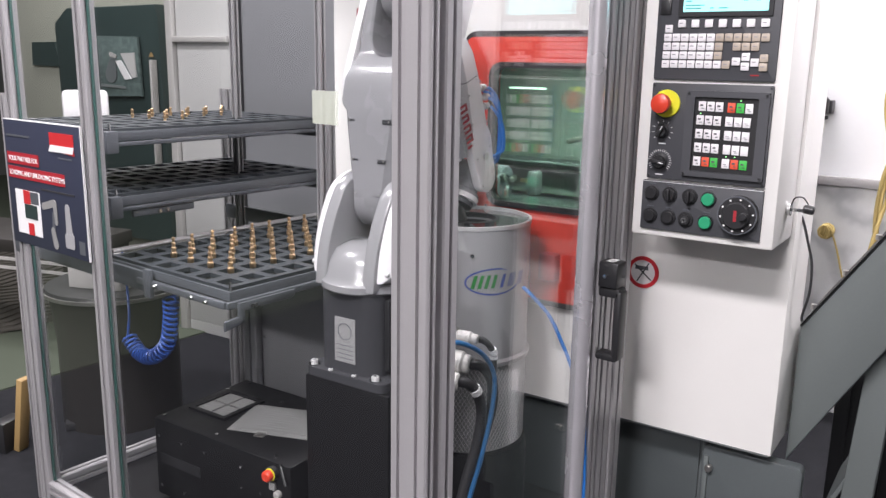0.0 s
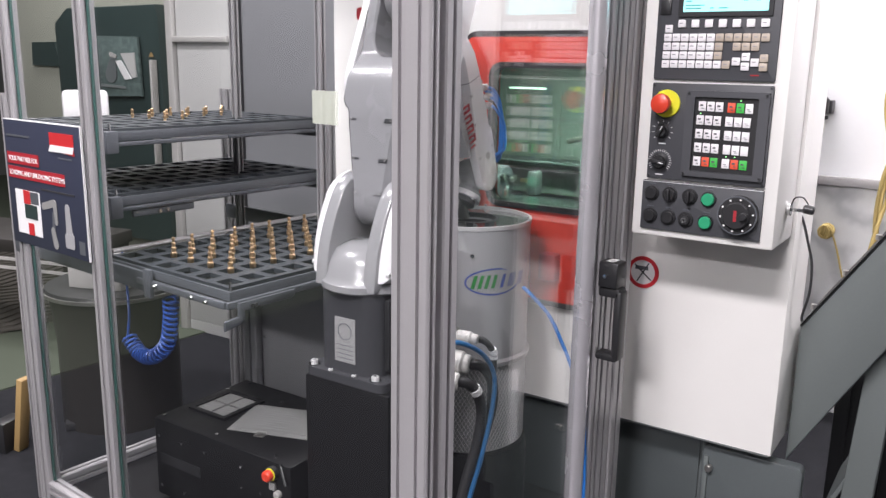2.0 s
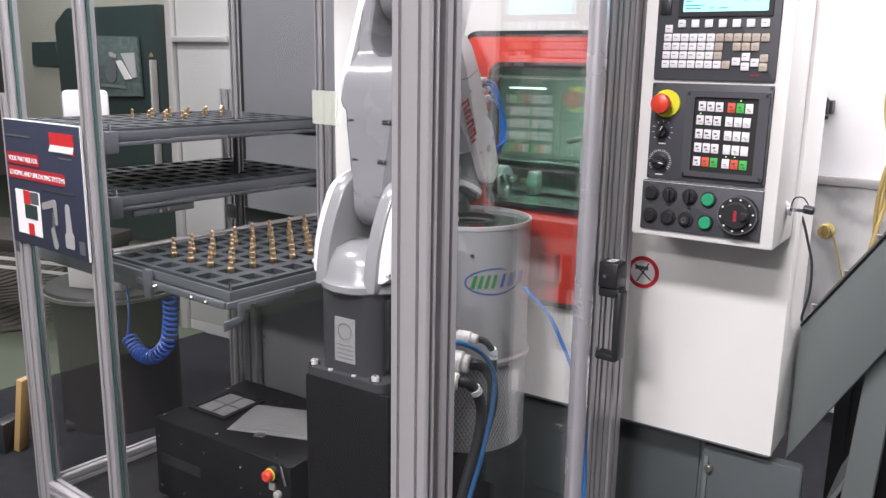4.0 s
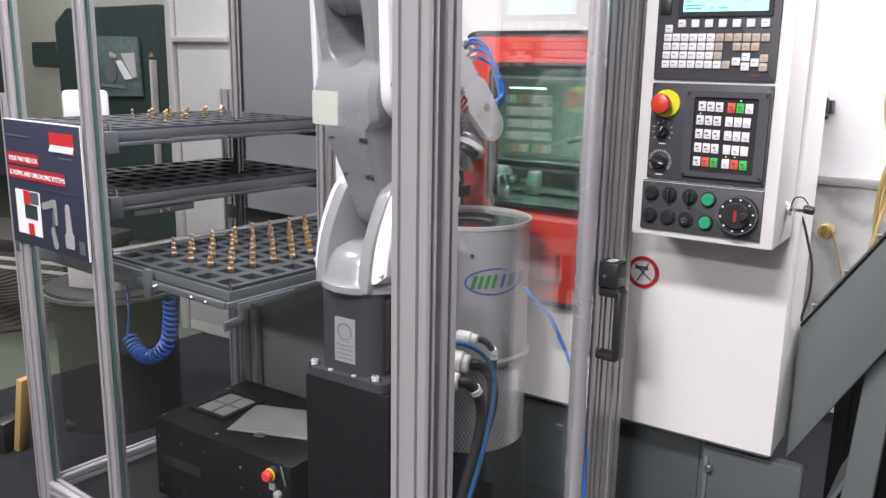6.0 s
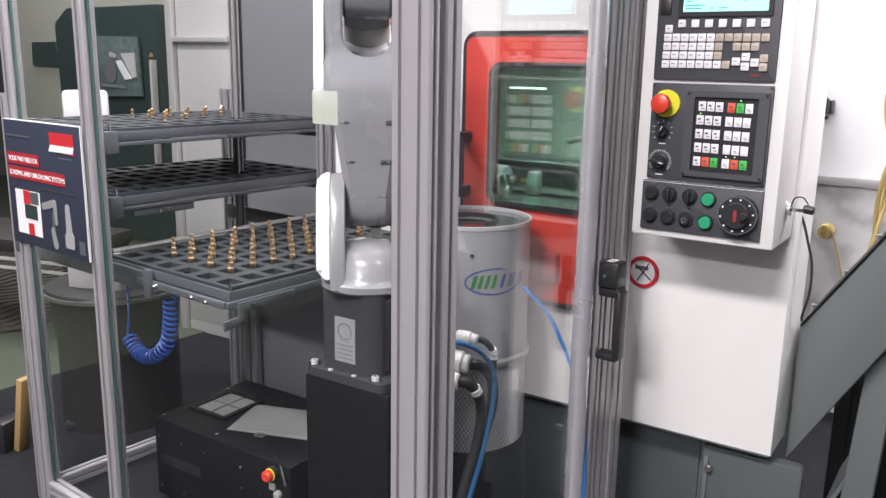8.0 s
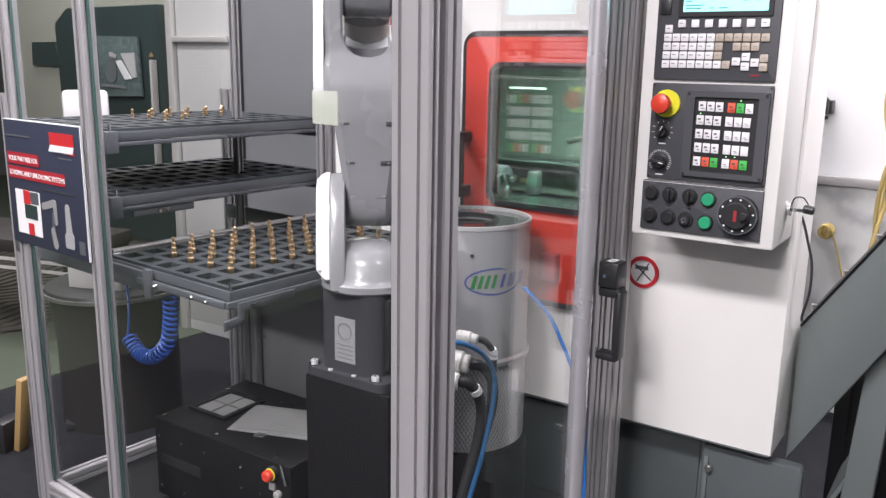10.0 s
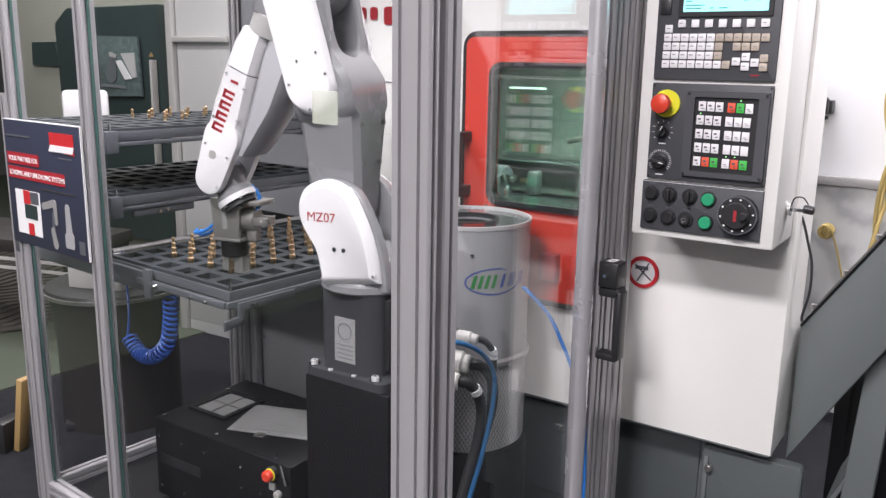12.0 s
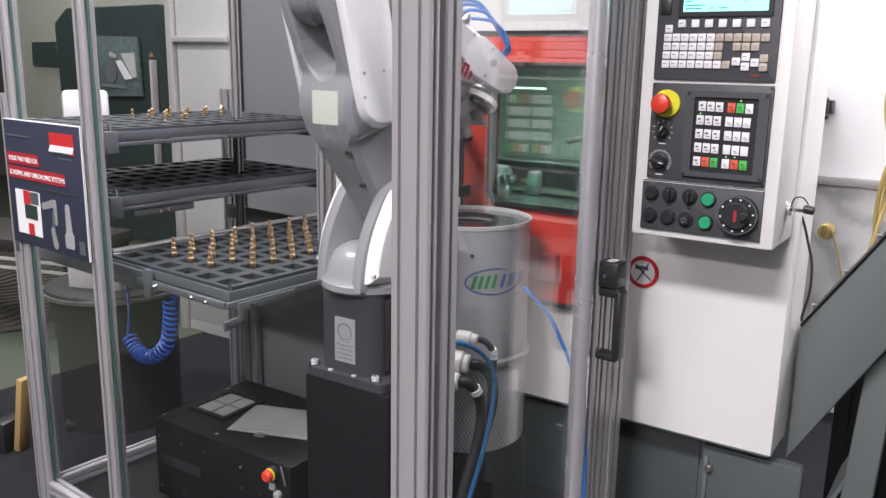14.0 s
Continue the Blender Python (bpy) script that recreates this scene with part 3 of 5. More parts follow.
            if kind == "s":
                part("switch_grip", box(x - 0.003, -0.024, z - 0.0105, x + 0.003, -0.015, z + 0.0105, 0.0015), BLACK, bez)
        part("switch_caption", box(x - 0.006, -0.0068, z + 0.0165, x + 0.006, -0.0058, z + 0.0185), RACK_GREY, low)
    dial = part("handwheel", rod((0.2301, -0.024, 0.9985), (0.2301, -0.005, 0.9985), 0.0335, 40, None, 0.003), BLACK, low, "black manual pulse handwheel")
    part("wheel_ring", ring_band(0.0315, 0.0337, 0.001, pose(0.2301, -0.0222, 0.9985, 90)), RACK_GREY, dial)
    part("wheel_hub", rod((0.2301, -0.031, 0.9985), (0.2301, -0.024, 0.9985), 0.0235, 32, None, 0.002), BLACK, dial)
    part("wheel_grip", rod((0.2440, -0.042, 0.9995), (0.2440, -0.030, 0.9995), 0.0065, 16, None, 0.001), BLACK, dial)
    dots = None
    for k in range(10):
        a = radians(36 * k + 8)
        x, z = 0.2301 + 0.0278 * math.cos(a), 0.9985 + 0.0278 * math.sin(a)
        dots = rod((x, -0.0252, z), (x, -0.0235, z), 0.0018, 8, dots)
    part("wheel_numbers", dots, INK_WHITE, dial)
    part("wheel_mark", box(0.2265, -0.0318, 0.989, 0.2315, -0.0305, 1.008), DEEP_RED, dial)
    # key switch on the housing's side
    lock = part("side_lock", rod((0.2885, 0.084, 1.002), (0.297, 0.084, 1.002), 0.0115, 20, None, 0.001), CHROME, t, "chrome lock with a key in it")
    part("lock_key", box(0.297, 0.0825, 0.999, 0.318, 0.0855, 1.005), CHROME, lock)
    part("key_bow", rod((0.317, 0.081, 1.006), (0.335, 0.081, 1.004), 0.008, 12, None, 0.002), BLACK, lock, "black key bow")
    part("key_ring", tube([(0.297, 0.08, 1.012), (0.302, 0.078, 1.024), (0.315, 0.078, 1.026), (0.325, 0.079, 1.014)], 0.0012, 6), CABLE, lock)


LED_GREEN = glow_material("lit_green_lamp", (0.3, 0.9, 0.3), 1.0)


def knob(parent, x, z, r, turn):
    k = part("rotary_knob", turned([(r, 0), (r, 0.004), (r * 0.8, 0.006), (r * 0.7, 0.014), (0, 0.014)], 24, None, pose(x, -0.006, z, 90)), BLACK, parent)
    part("knob_pointer", join(None, box(-0.0028, -0.026, -r * 0.95, 0.0028, -0.018, r * 0.95, 0.001), pose(x, 0, z, 0, turn, 0)), BLACK, k)
    part("pointer_mark", join(None, box(-0.0007, -0.0268, r * 0.3, 0.0007, -0.0258, r * 0.9), pose(x, 0, z, 0, turn, 0)), INK_WHITE, k)


def grown(k):
    """Enlarges about the point (0, 0, 1.25)."""
    return Matrix.Translation((0, 0, 1.25 * (1 - k))) @ Matrix.Scale(k, 4)


def hanging_cable():
    bm = tube([(-0.436, 1.645, 0.985), (-0.4265, 1.655, 0.965), (-0.414, 1.66, 0.922), (-0.4025, 1.66, 0.879), (-0.4025, 1.665, 0.823), (-0.413, 1.675, 0.775), (-0.419, 1.70, 0.755)], 0.0026, 8)
    solid("key_cable", bm, CABLE, grown(1.12), "thin black cable hanging beside the control panel", "cable")


# ---- safety enclosure ----
def slot_profile(wx, wy, h, slots=1, bm=None, m=None):
    """An aluminium profile with T-slots in every face, standing on z = 0; wx by wy, slots across its broad faces."""
    pts = []
    half, deep = 0.0042, 0.007

    def side(ax, ay, bx, by, n):
        d = Vector((bx - ax, by - ay))
        ln = d.length
        d.normalize()
        inn = Vector((-d.y, d.x))
        for k in range(n):
            c = ln * (2 * k + 1) / (2 * n)
            for s, q in ((c - half, 0), (c - half, deep), (c + half, deep), (c + half, 0)):
                p = Vector((ax, ay)) + d * s + inn * q
                pts.append((p.x, p.y))

    r = 0.0025
    corners = ((0, 0), (wx, 0), (wx, wy), (0, wy))
    for k, (cx, cy) in enumerate(corners):
        nx, ny = corners[(k + 1) % 4]
        d = Vector((nx - cx, ny - cy)).normalized()
        pts.append((cx + d.x * r, cy + d.y * r))
        side(cx, cy, nx, ny, slots if k % 2 == 0 else 1)
        pts.append((nx - d.x * r, ny - d.y * r))
    return loft([[(x, y, 0) for x, y in pts], [(x, y, h) for x, y in pts]], bm, m)


def rail(a, b, w=0.032, bm=None):
    a, b = Vector(a), Vector(b)
    d = b - a
    m = Matrix.Translation(a) @ d.to_track_quat("Z", "Y").to_matrix().to_4x4() @ Matrix.Translation((-w / 2, -w / 2, 0))
    return slot_profile(w, w, d.length, 1, bm, m)


def enclosure():
    t = thing("safety_enclosure", pose(-1.3, 1.2, 0), "glazed safety enclosure of slotted aluminium profiles", "machine guard")
    off = pose(1.3, -1.2, 0)
    W, TOP = 0.032, 1.95

    def add(name, bm, mat, parent=t, label=""):
        # the side towards the control panel stands square to the machine, a few degrees off the front
        for v in bm.verts:
            if v.co.x > -0.79 and v.co.y > 0.93:
                k = 1 + 0.06 * (v.co.y - 0.93) / 0.47
                low = v.co.z < 0.01
                v.co = Vector((v.co.x * k, v.co.y * k, 0 if low else 1.25 + (v.co.z - 1.25) * k))
        bmesh.ops.transform(bm, matrix=off, verts=bm.verts)
        return part(name, bm, mat, parent, label)

    for x, y, W in ((-1.945, 0.88, 0.032), (-1.628, 0.88, 0.032), (-1.945, 1.50, 0.022)):
        add("post", slot_profile(W, W, TOP, 1, None, pose(x, y, 0)), ALU)
        add("post_foot", rod((x + W / 2, y + W / 2, 0), (x + W / 2, y + W / 2, 0.006), 0.03, 20), BLACK)
    add("corner_post", slot_profile(0.070, W, TOP, 2, None, pose(-0.787, 0.88, 0)), ALU, t, "broad double-slot corner post")
    add("post", slot_profile(0.022, 0.022, TOP, 1, None, pose(-1.56, 1.46, 0)), ALU)
    W = 0.032
    # rails along the front and the side, low and high
    for z in (0.205, TOP + 0.016):
        add("rail", rail((-1.913, 0.896, z), (-1.628, 0.896, z)), ALU)
        add("rail", rail((-1.596, 0.896, z), (-0.787, 0.896, z)), ALU)
        add("rail", rail((-1.929, 0.912, z), (-1.929, 1.50, z)), ALU)
        add("rail", rail((-0.735, 0.93, z), (-0.735, 1.47, z)), ALU) if z > 1 else None
    add("rail", rail((-1.913, 1.516, 0.205), (-1.56, 1.476, 0.205)), ALU)
    add("base_plate", box(-1.91, 0.915, 0.15, -0.80, 1.70, 0.188, 0.003), BLACK_STEEL, t, "black steel base plate")
    for x, y in ((-1.8, 1.0), (-0.82, 1.0), (-1.8, 1.42), (-0.82, 1.62)):
        add("levelling_foot", rod((x, y, 0), (x, y, 0.15), 0.02, 16), BLACK_STEEL)
    # fixed panes
    for x0, x1 in ((-1.911, -1.630), (-1.594, -0.789)):
        g = add("pane", box(x0, 0.893, 0.224, x1, 0.898, TOP - 0.002), GLASS, t, "clear safety glass")
        g.visible_shadow = False
        add("pane_edge", box(x0 + 0.0005, 0.8922, 0.222, x0 + 0.0015, 0.8988, TOP - 0.002), GLASS_EDGE, g)
        add("pane_edge", box(x1 - 0.0015, 0.8922, 0.222, x1 - 0.0005, 0.8988, TOP - 0.002), GLASS_EDGE, g)
    # side door towards the control panel
    door = add("side_door", slot_profile(W, 0.036, 1.72, 1, None, pose(-0.752, 0.919, 0.2)), ALU, t, "glazed access door")
    g = add("door_pane", box(-0.739, 0.955, 0.235, -0.734, 1.359, 1.9), GLASS_DOOR, door, "clear door glass")
    g.visible_shadow = False
    add("door_rail", box(-0.75, 0.956, 0.2, -0.722, 1.358, 0.235, 0.003), ALU, door)
    bm = loft([[(-0.735 + 0.018 * math.cos(2 * math.pi * k / 24) * 1.05, 1.376 + 0.0165 * math.sin(2 * math.pi * k / 24), z) for k in range(24)] for z in (0.2, 1.92)])
    add("lead_stile", bm, ALU_BRIGHT, door, "rounded aluminium stile")
    add("stile", slot_profile(0.03, 0.034, 1.72, 1, None, pose(-0.745, 1.394, 0.2)), ALU, door)
    hb = box(-0.716, 1.398, 0.688, -0.672, 1.428, 0.703, 0.004)
    box(-0.716, 1.398, 0.815, -0.672, 1.428, 0.835, 0.004, hb)
    box(-0.684, 1.398, 0.691, -0.668, 1.428, 0.83, 0.005, hb)
    handle = add("door_handle", hb, BLACK, door, "black plastic bow handle with a latch")
    lb = box(-0.716, 1.392, 0.835, -0.676, 1.432, 0.885, 0.004)
    add("latch_box", lb, BLACK, handle)
    add("latch_label", box(-0.705, 1.400, 0.8845, -0.688, 1.424, 0.8858), INK_WHITE, handle)
    add("latch_pin", rod((-0.70, 1.3925, 0.858), (-0.70, 1.388, 0.858), 0.004, 12), CHROME, handle)
    add("post", slot_profile(0.032, 0.045, TOP, 1, None, pose(-0.748, 1.435, 0)), ALU)
    add("post", slot_profile(0.036, 0.045, TOP, 1, None, pose(-0.748, 1.4815, 0)), ALU)


def poster():
    t = thing("poster", pose(-1.947, 0.872, 0.828), "dark slate advertising board with red bars fixed to the enclosure", "poster")
    w, h = 0.328, 0.279
    part("board", box(0, 0, 0, w, 0.005, h, 0.001), POSTER_DARK, t)
    part("board_edge", box(w, 0.0, 0.0, w + 0.002, 0.005, h), INK_WHITE, t)
    part("board_edge", box(0.0, 0.0, h, w, 0.005, h + 0.002), INK_WHITE, t)
    logo = part("logo_block", prism([(0.205, 0.225), (0.302, 0.218), (0.302, 0.262), (0.205, 0.262)], 0.0012, 0, None, pose(0, -0.0012, 0)), POSTER_RED, t, "red logo block with a white stroke")
    part("logo_stroke", prism([(0.200, 0.222), (0.298, 0.222), (0.305, 0.236), (0.210, 0.236)], 0.001, 0, None, pose(0, -0.0024, 0)), INK_WHITE, logo)
    for z, x1, txt, wd in ((0.182, 0.150, "YOUR PARTNER FOR", 0.105), (0.150, 0.255, "LOADING AND UNLOADING SYSTEMS", 0.19)):
        b = part("headline_bar", box(0.008, -0.0012, z, x1, -0.0002, z + 0.026), DEEP_RED, t, "dark red headline bar")
        lettering("headline", txt, 0.0155, INK_WHITE, b, pose(0.014, -0.0016, z + 0.007, 90) @ Matrix.Diagonal((0.9, 1, 1, 1)), "LEFT")
    part("small_print", box(0.012, -0.001, 0.243, 0.115, -0.0002, 0.247), RACK_GREY, t)
    part("small_print", box(0.235, -0.001, 0.208, 0.29, -0.0002, 0.211), RACK_GREY, t)
    part("small_print", box(0.15, -0.001, 0.133, 0.29, -0.0002, 0.137), INK, t)
    pic = part("machine_picture", box(0.03, -0.001, 0.025, 0.14, -0.0002, 0.125), INK_WHITE, t, "printed picture of a white and red machine")
    part("picture_red", box(0.068, -0.0018, 0.095, 0.098, -0.001, 0.125), POSTER_RED, pic)
    part("picture_red", box(0.080, -0.0018, 0.025, 0.105, -0.001, 0.052), POSTER_RED, pic)
    part("picture_dark", box(0.070, -0.0018, 0.062, 0.125, -0.001, 0.094), FAR_GREEN, pic)
    part("picture_grey", box(0.10, -0.0018, 0.097, 0.135, -0.001, 0.124), RACK_GREY, pic)
    arm = part("robot_picture", prism(stadium(0.155, 0.098, 0.008, 0.20, 0.110, 0.008), 0.001, 0, None, pose(0, -0.0012, 0)), PAPER, t, "printed picture of a white arm robot")
    part("picture_arm", prism(stadium(0.205, 0.108, 0.008, 0.208, 0.068, 0.006), 0.001, 0, None, pose(0, -0.0018, 0)), PAPER, arm)
    part("picture_arm", prism(stadium(0.197, 0.085, 0.006, 0.193, 0.045, 0.006), 0.001, 0, None, pose(0, -0.0014, 0)), RACK_GREY, arm)
    part("picture_arm", prism(stadium(0.190, 0.048, 0.008, 0.198, 0.018, 0.010), 0.001, 0, None, pose(0, -0.0018, 0)), PAPER, arm)
    part("robot_picture", prism(stadium(0.256, 0.105, 0.009, 0.258, 0.045, 0.013), 0.001, 0, None, pose(0, -0.0012, 0)), DRUM_GREY, t)
    part("robot_picture", prism(rounded(0.240, 0.018, 0.277, 0.05, 0.005), 0.001, 0, None, pose(0, -0.0018, 0)), DRUM_GREY, t)
    part("code_patch", box(0.295, -0.001, 0.012, 0.318, -0.0002, 0.04), RACK_GREY, t)


def glass_label():
    bm = box(-0.957, 0.8905, 1.153, -0.903, 0.8918, 1.203)
    solid("glass_label", bm, LABEL_FILM, pose(0, 0, 0), "pale translucent label stuck on the glass", "label")


# ---- tray rack ----
NX, NY, PX, PY = 6, 11, 0.0725, 0.0595


def tray_grid():
    """A thick plate with square windows."""
    bm = bmesh.new()
    holes = (0.045, 0.039)
    xs, ys = [0.006], [0.006]
    for n, p, lst, hole in ((NX, PX, xs, holes[0]), (NY, PY, ys, holes[1])):
        for k in range(n):
            c = 0.008 + p * (k + 0.5)
            lst += [c - hole / 2, c + hole / 2]
        lst.append(0.010 + p * n)
    top = {(i, j): bm.verts.new((x, y, 0.0)) for i, x in enumerate(xs) for j, y in enumerate(ys)}
    low = {(i, j): bm.verts.new((x, y, -0.010)) for i, x in enumerate(xs) for j, y in enumerate(ys)}

    def gap(i, j):
        return i < 0 or j < 0 or i >= len(xs) - 1 or j >= len(ys) - 1 or (i % 2 == 1 and j % 2 == 1)

    for i in range(len(xs) - 1):
        for j in range(len(ys) - 1):
            if gap(i, j):
                continue
            bm.faces.new((top[i, j], top[i + 1, j], top[i + 1, j + 1], top[i, j + 1]))
            bm.faces.new((low[i, j + 1], low[i + 1, j + 1], low[i + 1, j], low[i, j]))
            for di, dj, a, b in ((-1, 0, (i, j + 1), (i, j)), (1, 0, (i + 1, j), (i + 1, j + 1)), (0, -1, (i, j), (i + 1, j)), (0, 1, (i + 1, j + 1), (i, j + 1))):
                if gap(i + di, j + dj):
                    bm.faces.new((top[b], top[a], low[a], low[b]))
    return bm


def tray():
    """A parts tray; its corner at the origin, its top at z = 0."""
    t = thing("parts_tray", pose(-1.799, 1.015, 0.791), "dark grey tray with a grid of square pockets", "tray", "trays of the rack")
    w, d = 0.020 + PX * NX, 0.016 + PY * NY
    part("pocket_grid", tray_grid(), TRAY_GREY, t)
    pan = box(0.0, 0.0, -0.028, w - 0.002, d, -0.026)
    part("pan", pan, BLACK_STEEL, t)
    for b in ((0, 0, -0.028, w, 0.004, -0.006), (0, d - 0.004, -0.028, w, d, -0.006), (0, 0.004, -0.028, 0.004, d - 0.004, -0.006), (w - 0.004, 0.004, -0.028, w, d - 0.004, -0.006)):
        part("rim", box(*b, 0.001), RACK_GREY, t)
    for x, y in ((0.008, 0.008), (w - 0.008, 0.008), (0.008, d - 0.008), (w - 0.008, d - 0.008)):
        part("corner_pin", rod((x, y, -0.02), (x, y, 0.012), 0.003, 8), CHROME, t)
    return t


def workpiece():
    prof = [(r * 0.66, h * 1.13) for r, h in [(0.0, 0), (0.0105, 0), (0.0115, 0.003), (0.0115, 0.010), (0.008, 0.0115), (0.0075, 0.016), (0.0095, 0.017), (0.0095, 0.021), (0.0055, 0.0225), (0.0055, 0.027), (0.0085, 0.028), (0.0085, 0.031), (0.0045, 0.0325), (0.0045, 0.036), (0.0065, 0.037), (0.0065, 0.041), (0.004, 0.043), (0.0, 0.043)]]
    ob = solid("brass_fitting", turned(prof, 14), BRASS, pose(0, 0, 0), "turned brass fitting standing in a tray pocket", "fitting", "brass fittings")
    return ob


RACK = []
UPPER = 1.084  # top of the highest tray


def rack():
    low = tray()
    copy_thing(low, pose(-2.24, 1.035, 0.932))
    copy_thing(low, pose(-2.24, 1.030, UPPER))
    bit = workpiece()
    spots = [(-1.799 + 0.008 + PX * (i + 0.5), 1.015 + 0.008 + PY * (j + 0.5), 0.787) for i in range(1, 5) for j in range(1, 10)]
    spots += [(-2.24 + 0.008 + PX * (i + 0.5), 1.03 + 0.008 + PY * (j + 0.5), UPPER - 0.026) for i, js in ((1, range(4, 11)), (2, range(4, 9)), (3, (4, 5))) for j in js]
    picked = spots.index(min(spots, key=lambda q: (q[0] + 1.465) ** 2 + (q[1] - 1.112) ** 2))
    spots[0], spots[picked] = spots[picked], spots[0]
    bit.matrix_basis = pose(*spots[0])
    rng = random.Random(4)
    for s in spots[1:]:
        copy_thing(bit, pose(s[0] + rng.uniform(-0.003, 0.003), s[1] + rng.uniform(-0.003, 0.003), s[2], 0, 0, rng.uniform(0, 180)))
    first = bit
    t = thing("tray_rack", pose(-1.80, 1.35, 0.0), "grey steel rack with slides for three trays", "rack")
    off = pose(1.80, -1.35, 0)

    def add(name, bm, mat, parent=t, label=""):
        bmesh.ops.transform(bm, matrix=off, verts=bm.verts)
        return part(name, bm, mat, parent, label)

    for z in (0.932, UPPER):
        for y in (1.028, 1.70):
            add("slide", box(-2.26, y - 0.010, z - 0.055, -1.785, y + 0.004, z - 0.030, 0.002), RACK_GREY)
        add("cross_bar", box(-1.795, 1.05, z - 0.040, -1.78, 1.36, z - 0.030, 0.002), RACK_GREY)
        if z < 1:
            add("slide_end", box(-1.796, 1.08, z - 0.058, -1.784, 1.25, z - 0.041, 0.002), RACK_GREY)
            add("bracket_bolt", rod((-1.784, 1.15, z - 0.050), (-1.779, 1.15, z - 0.050), 0.005, 10), CHROME)
            add("bracket_bolt", rod((-1.784, 1.172, z - 0.050), (-1.779, 1.172, z - 0.050), 0.005, 10), CHROME)
        add("cross_bar", box(-1.793, 1.365, z - 0.040, -1.782, 1.69, z - 0.030, 0.002), RACK_GREY)
        add("stop_bracket", box(-1.80, 1.02, z - 0.055, -1.776, 1.05, z - 0.004, 0.002), RACK_GREY)
    for x, y in ((-2.265, 1.01), (-2.265, 1.70), (-1.815, 1.725)):
        add("upright", slot_profile(0.03, 0.03, 1.15, 1, None, pose(x, y, 0)), ALU)
    # slides under the drawn-out tray
    for y in (1.004, 1.69):
        add("slide", box(-2.24, y, 0.735, -1.62, y + 0.010, 0.780, 0.002), RACK_GREY)
        add("extension_slide", box(-1.66, y - 0.004, 0.750, -1.345, y + 0.008, 0.765, 0.002), RACK_GREY)
    for dx in (0.0, 0.016):
        add("guide_rod", rod((-1.812 + dx, 1.0, 0.797), (-1.812 + dx, 1.70, 0.797), 0.004, 10), ALU, t, "bright guide rod")
    add("end_plate", box(-1.345, 1.004, 0.750, -1.335, 1.69, 0.765, 0.002), RACK_GREY)
    add("slide_bracket", box(-1.625, 0.996, 0.725, -1.60, 1.006, 0.790, 0.002), RACK_GREY)
    for x in (-1.58, -1.45, -1.40):
        add("bracket_bolt", rod((x, 0.992, 0.757), (x, 1.0, 0.757), 0.004, 10), CHROME)
    hook = [(1.02, 0.764), (1.17, 0.764), (1.17, 0.752), (1.16, 0.746), (1.035, 0.746), (1.035, 0.722), (0.985, 0.712), (0.985, 0.732), (1.02, 0.736)]
    add("catch_plate", prism(hook, 0.006, 0.001, None, Matrix(((0, -1, 0, -1.322), (1, 0, 0, 0), (0, 0, 1, 0), (0, 0, 0, 1)))), RACK_GREY, t, "grey steel catch plate")
    for y in (1.05, 1.06):
        add("bracket_bolt", rod((-1.322, y, 0.755), (-1.316, y, 0.755), 0.004, 10), CHROME)
    add("column", slot_profile(0.05, 0.045, 0.55, 1, None, pose(-1.752, 1.365, 0.188)), SHEET_GREY, t, "grey slotted column")
    RACK.append(first)
    add("back_sheet", box(-1.701, 1.388, 0.19, -1.24, 1.392, 0.735), SHEET_GREY, t, "grey sheet-steel panel")
    for z in (0.30, 0.52, 0.70):
        add("sheet_screw", rod((-1.69, 1.389, z), (-1.69, 1.384, z), 0.004, 8), CHROME)


def coil_hose():
    t = thing("coiled_air_hose", pose(-1.75, 1.06, 0.6), "blue coiled air hose hanging under the tray", "air hose")
    axis = smooth_path([(0.145, -0.01, 0.118), (0.14, -0.01, 0.06), (0.12, -0.01, 0.0), (0.06, -0.01, -0.045), (0.005, -0.01, -0.05), (-0.04, -0.01, -0.02)], 6)
    pts, turns, n = [], 24, 24 * 10
    for k in range(n + 1):
        s = k / n * (len(axis) - 1)
        i = min(int(s), len(axis) - 2)
        p = axis[i].lerp(axis[i + 1], s - i)
        d = (axis[i + 1] - axis[i]).normalized()
        side = d.cross(Vector((0, 1, 0))).normalized()
        a = 2 * math.pi * turns * k / n
        pts.append(p + 0.0165 * (math.cos(a) * side + math.sin(a) * Vector((0, 1, 0))))
    part("coil", tube(pts, 0.0032, 6, None, 0), BLUE_DARK, t)
    part("straight_end", tube([pts[-1], (-0.035, -0.01, 0.03), (-0.05, 0.0, 0.09), (-0.055, 0.0, 0.14), (-0.08, 0.01, 0.19)], 0.0032, 6), BLUE_DARK, t)
    part("straight_end", tube([pts[0], (0.145, 0.0, 0.135), (0.145, 0.0, 0.15)], 0.0032, 6), BLUE_DARK, t)


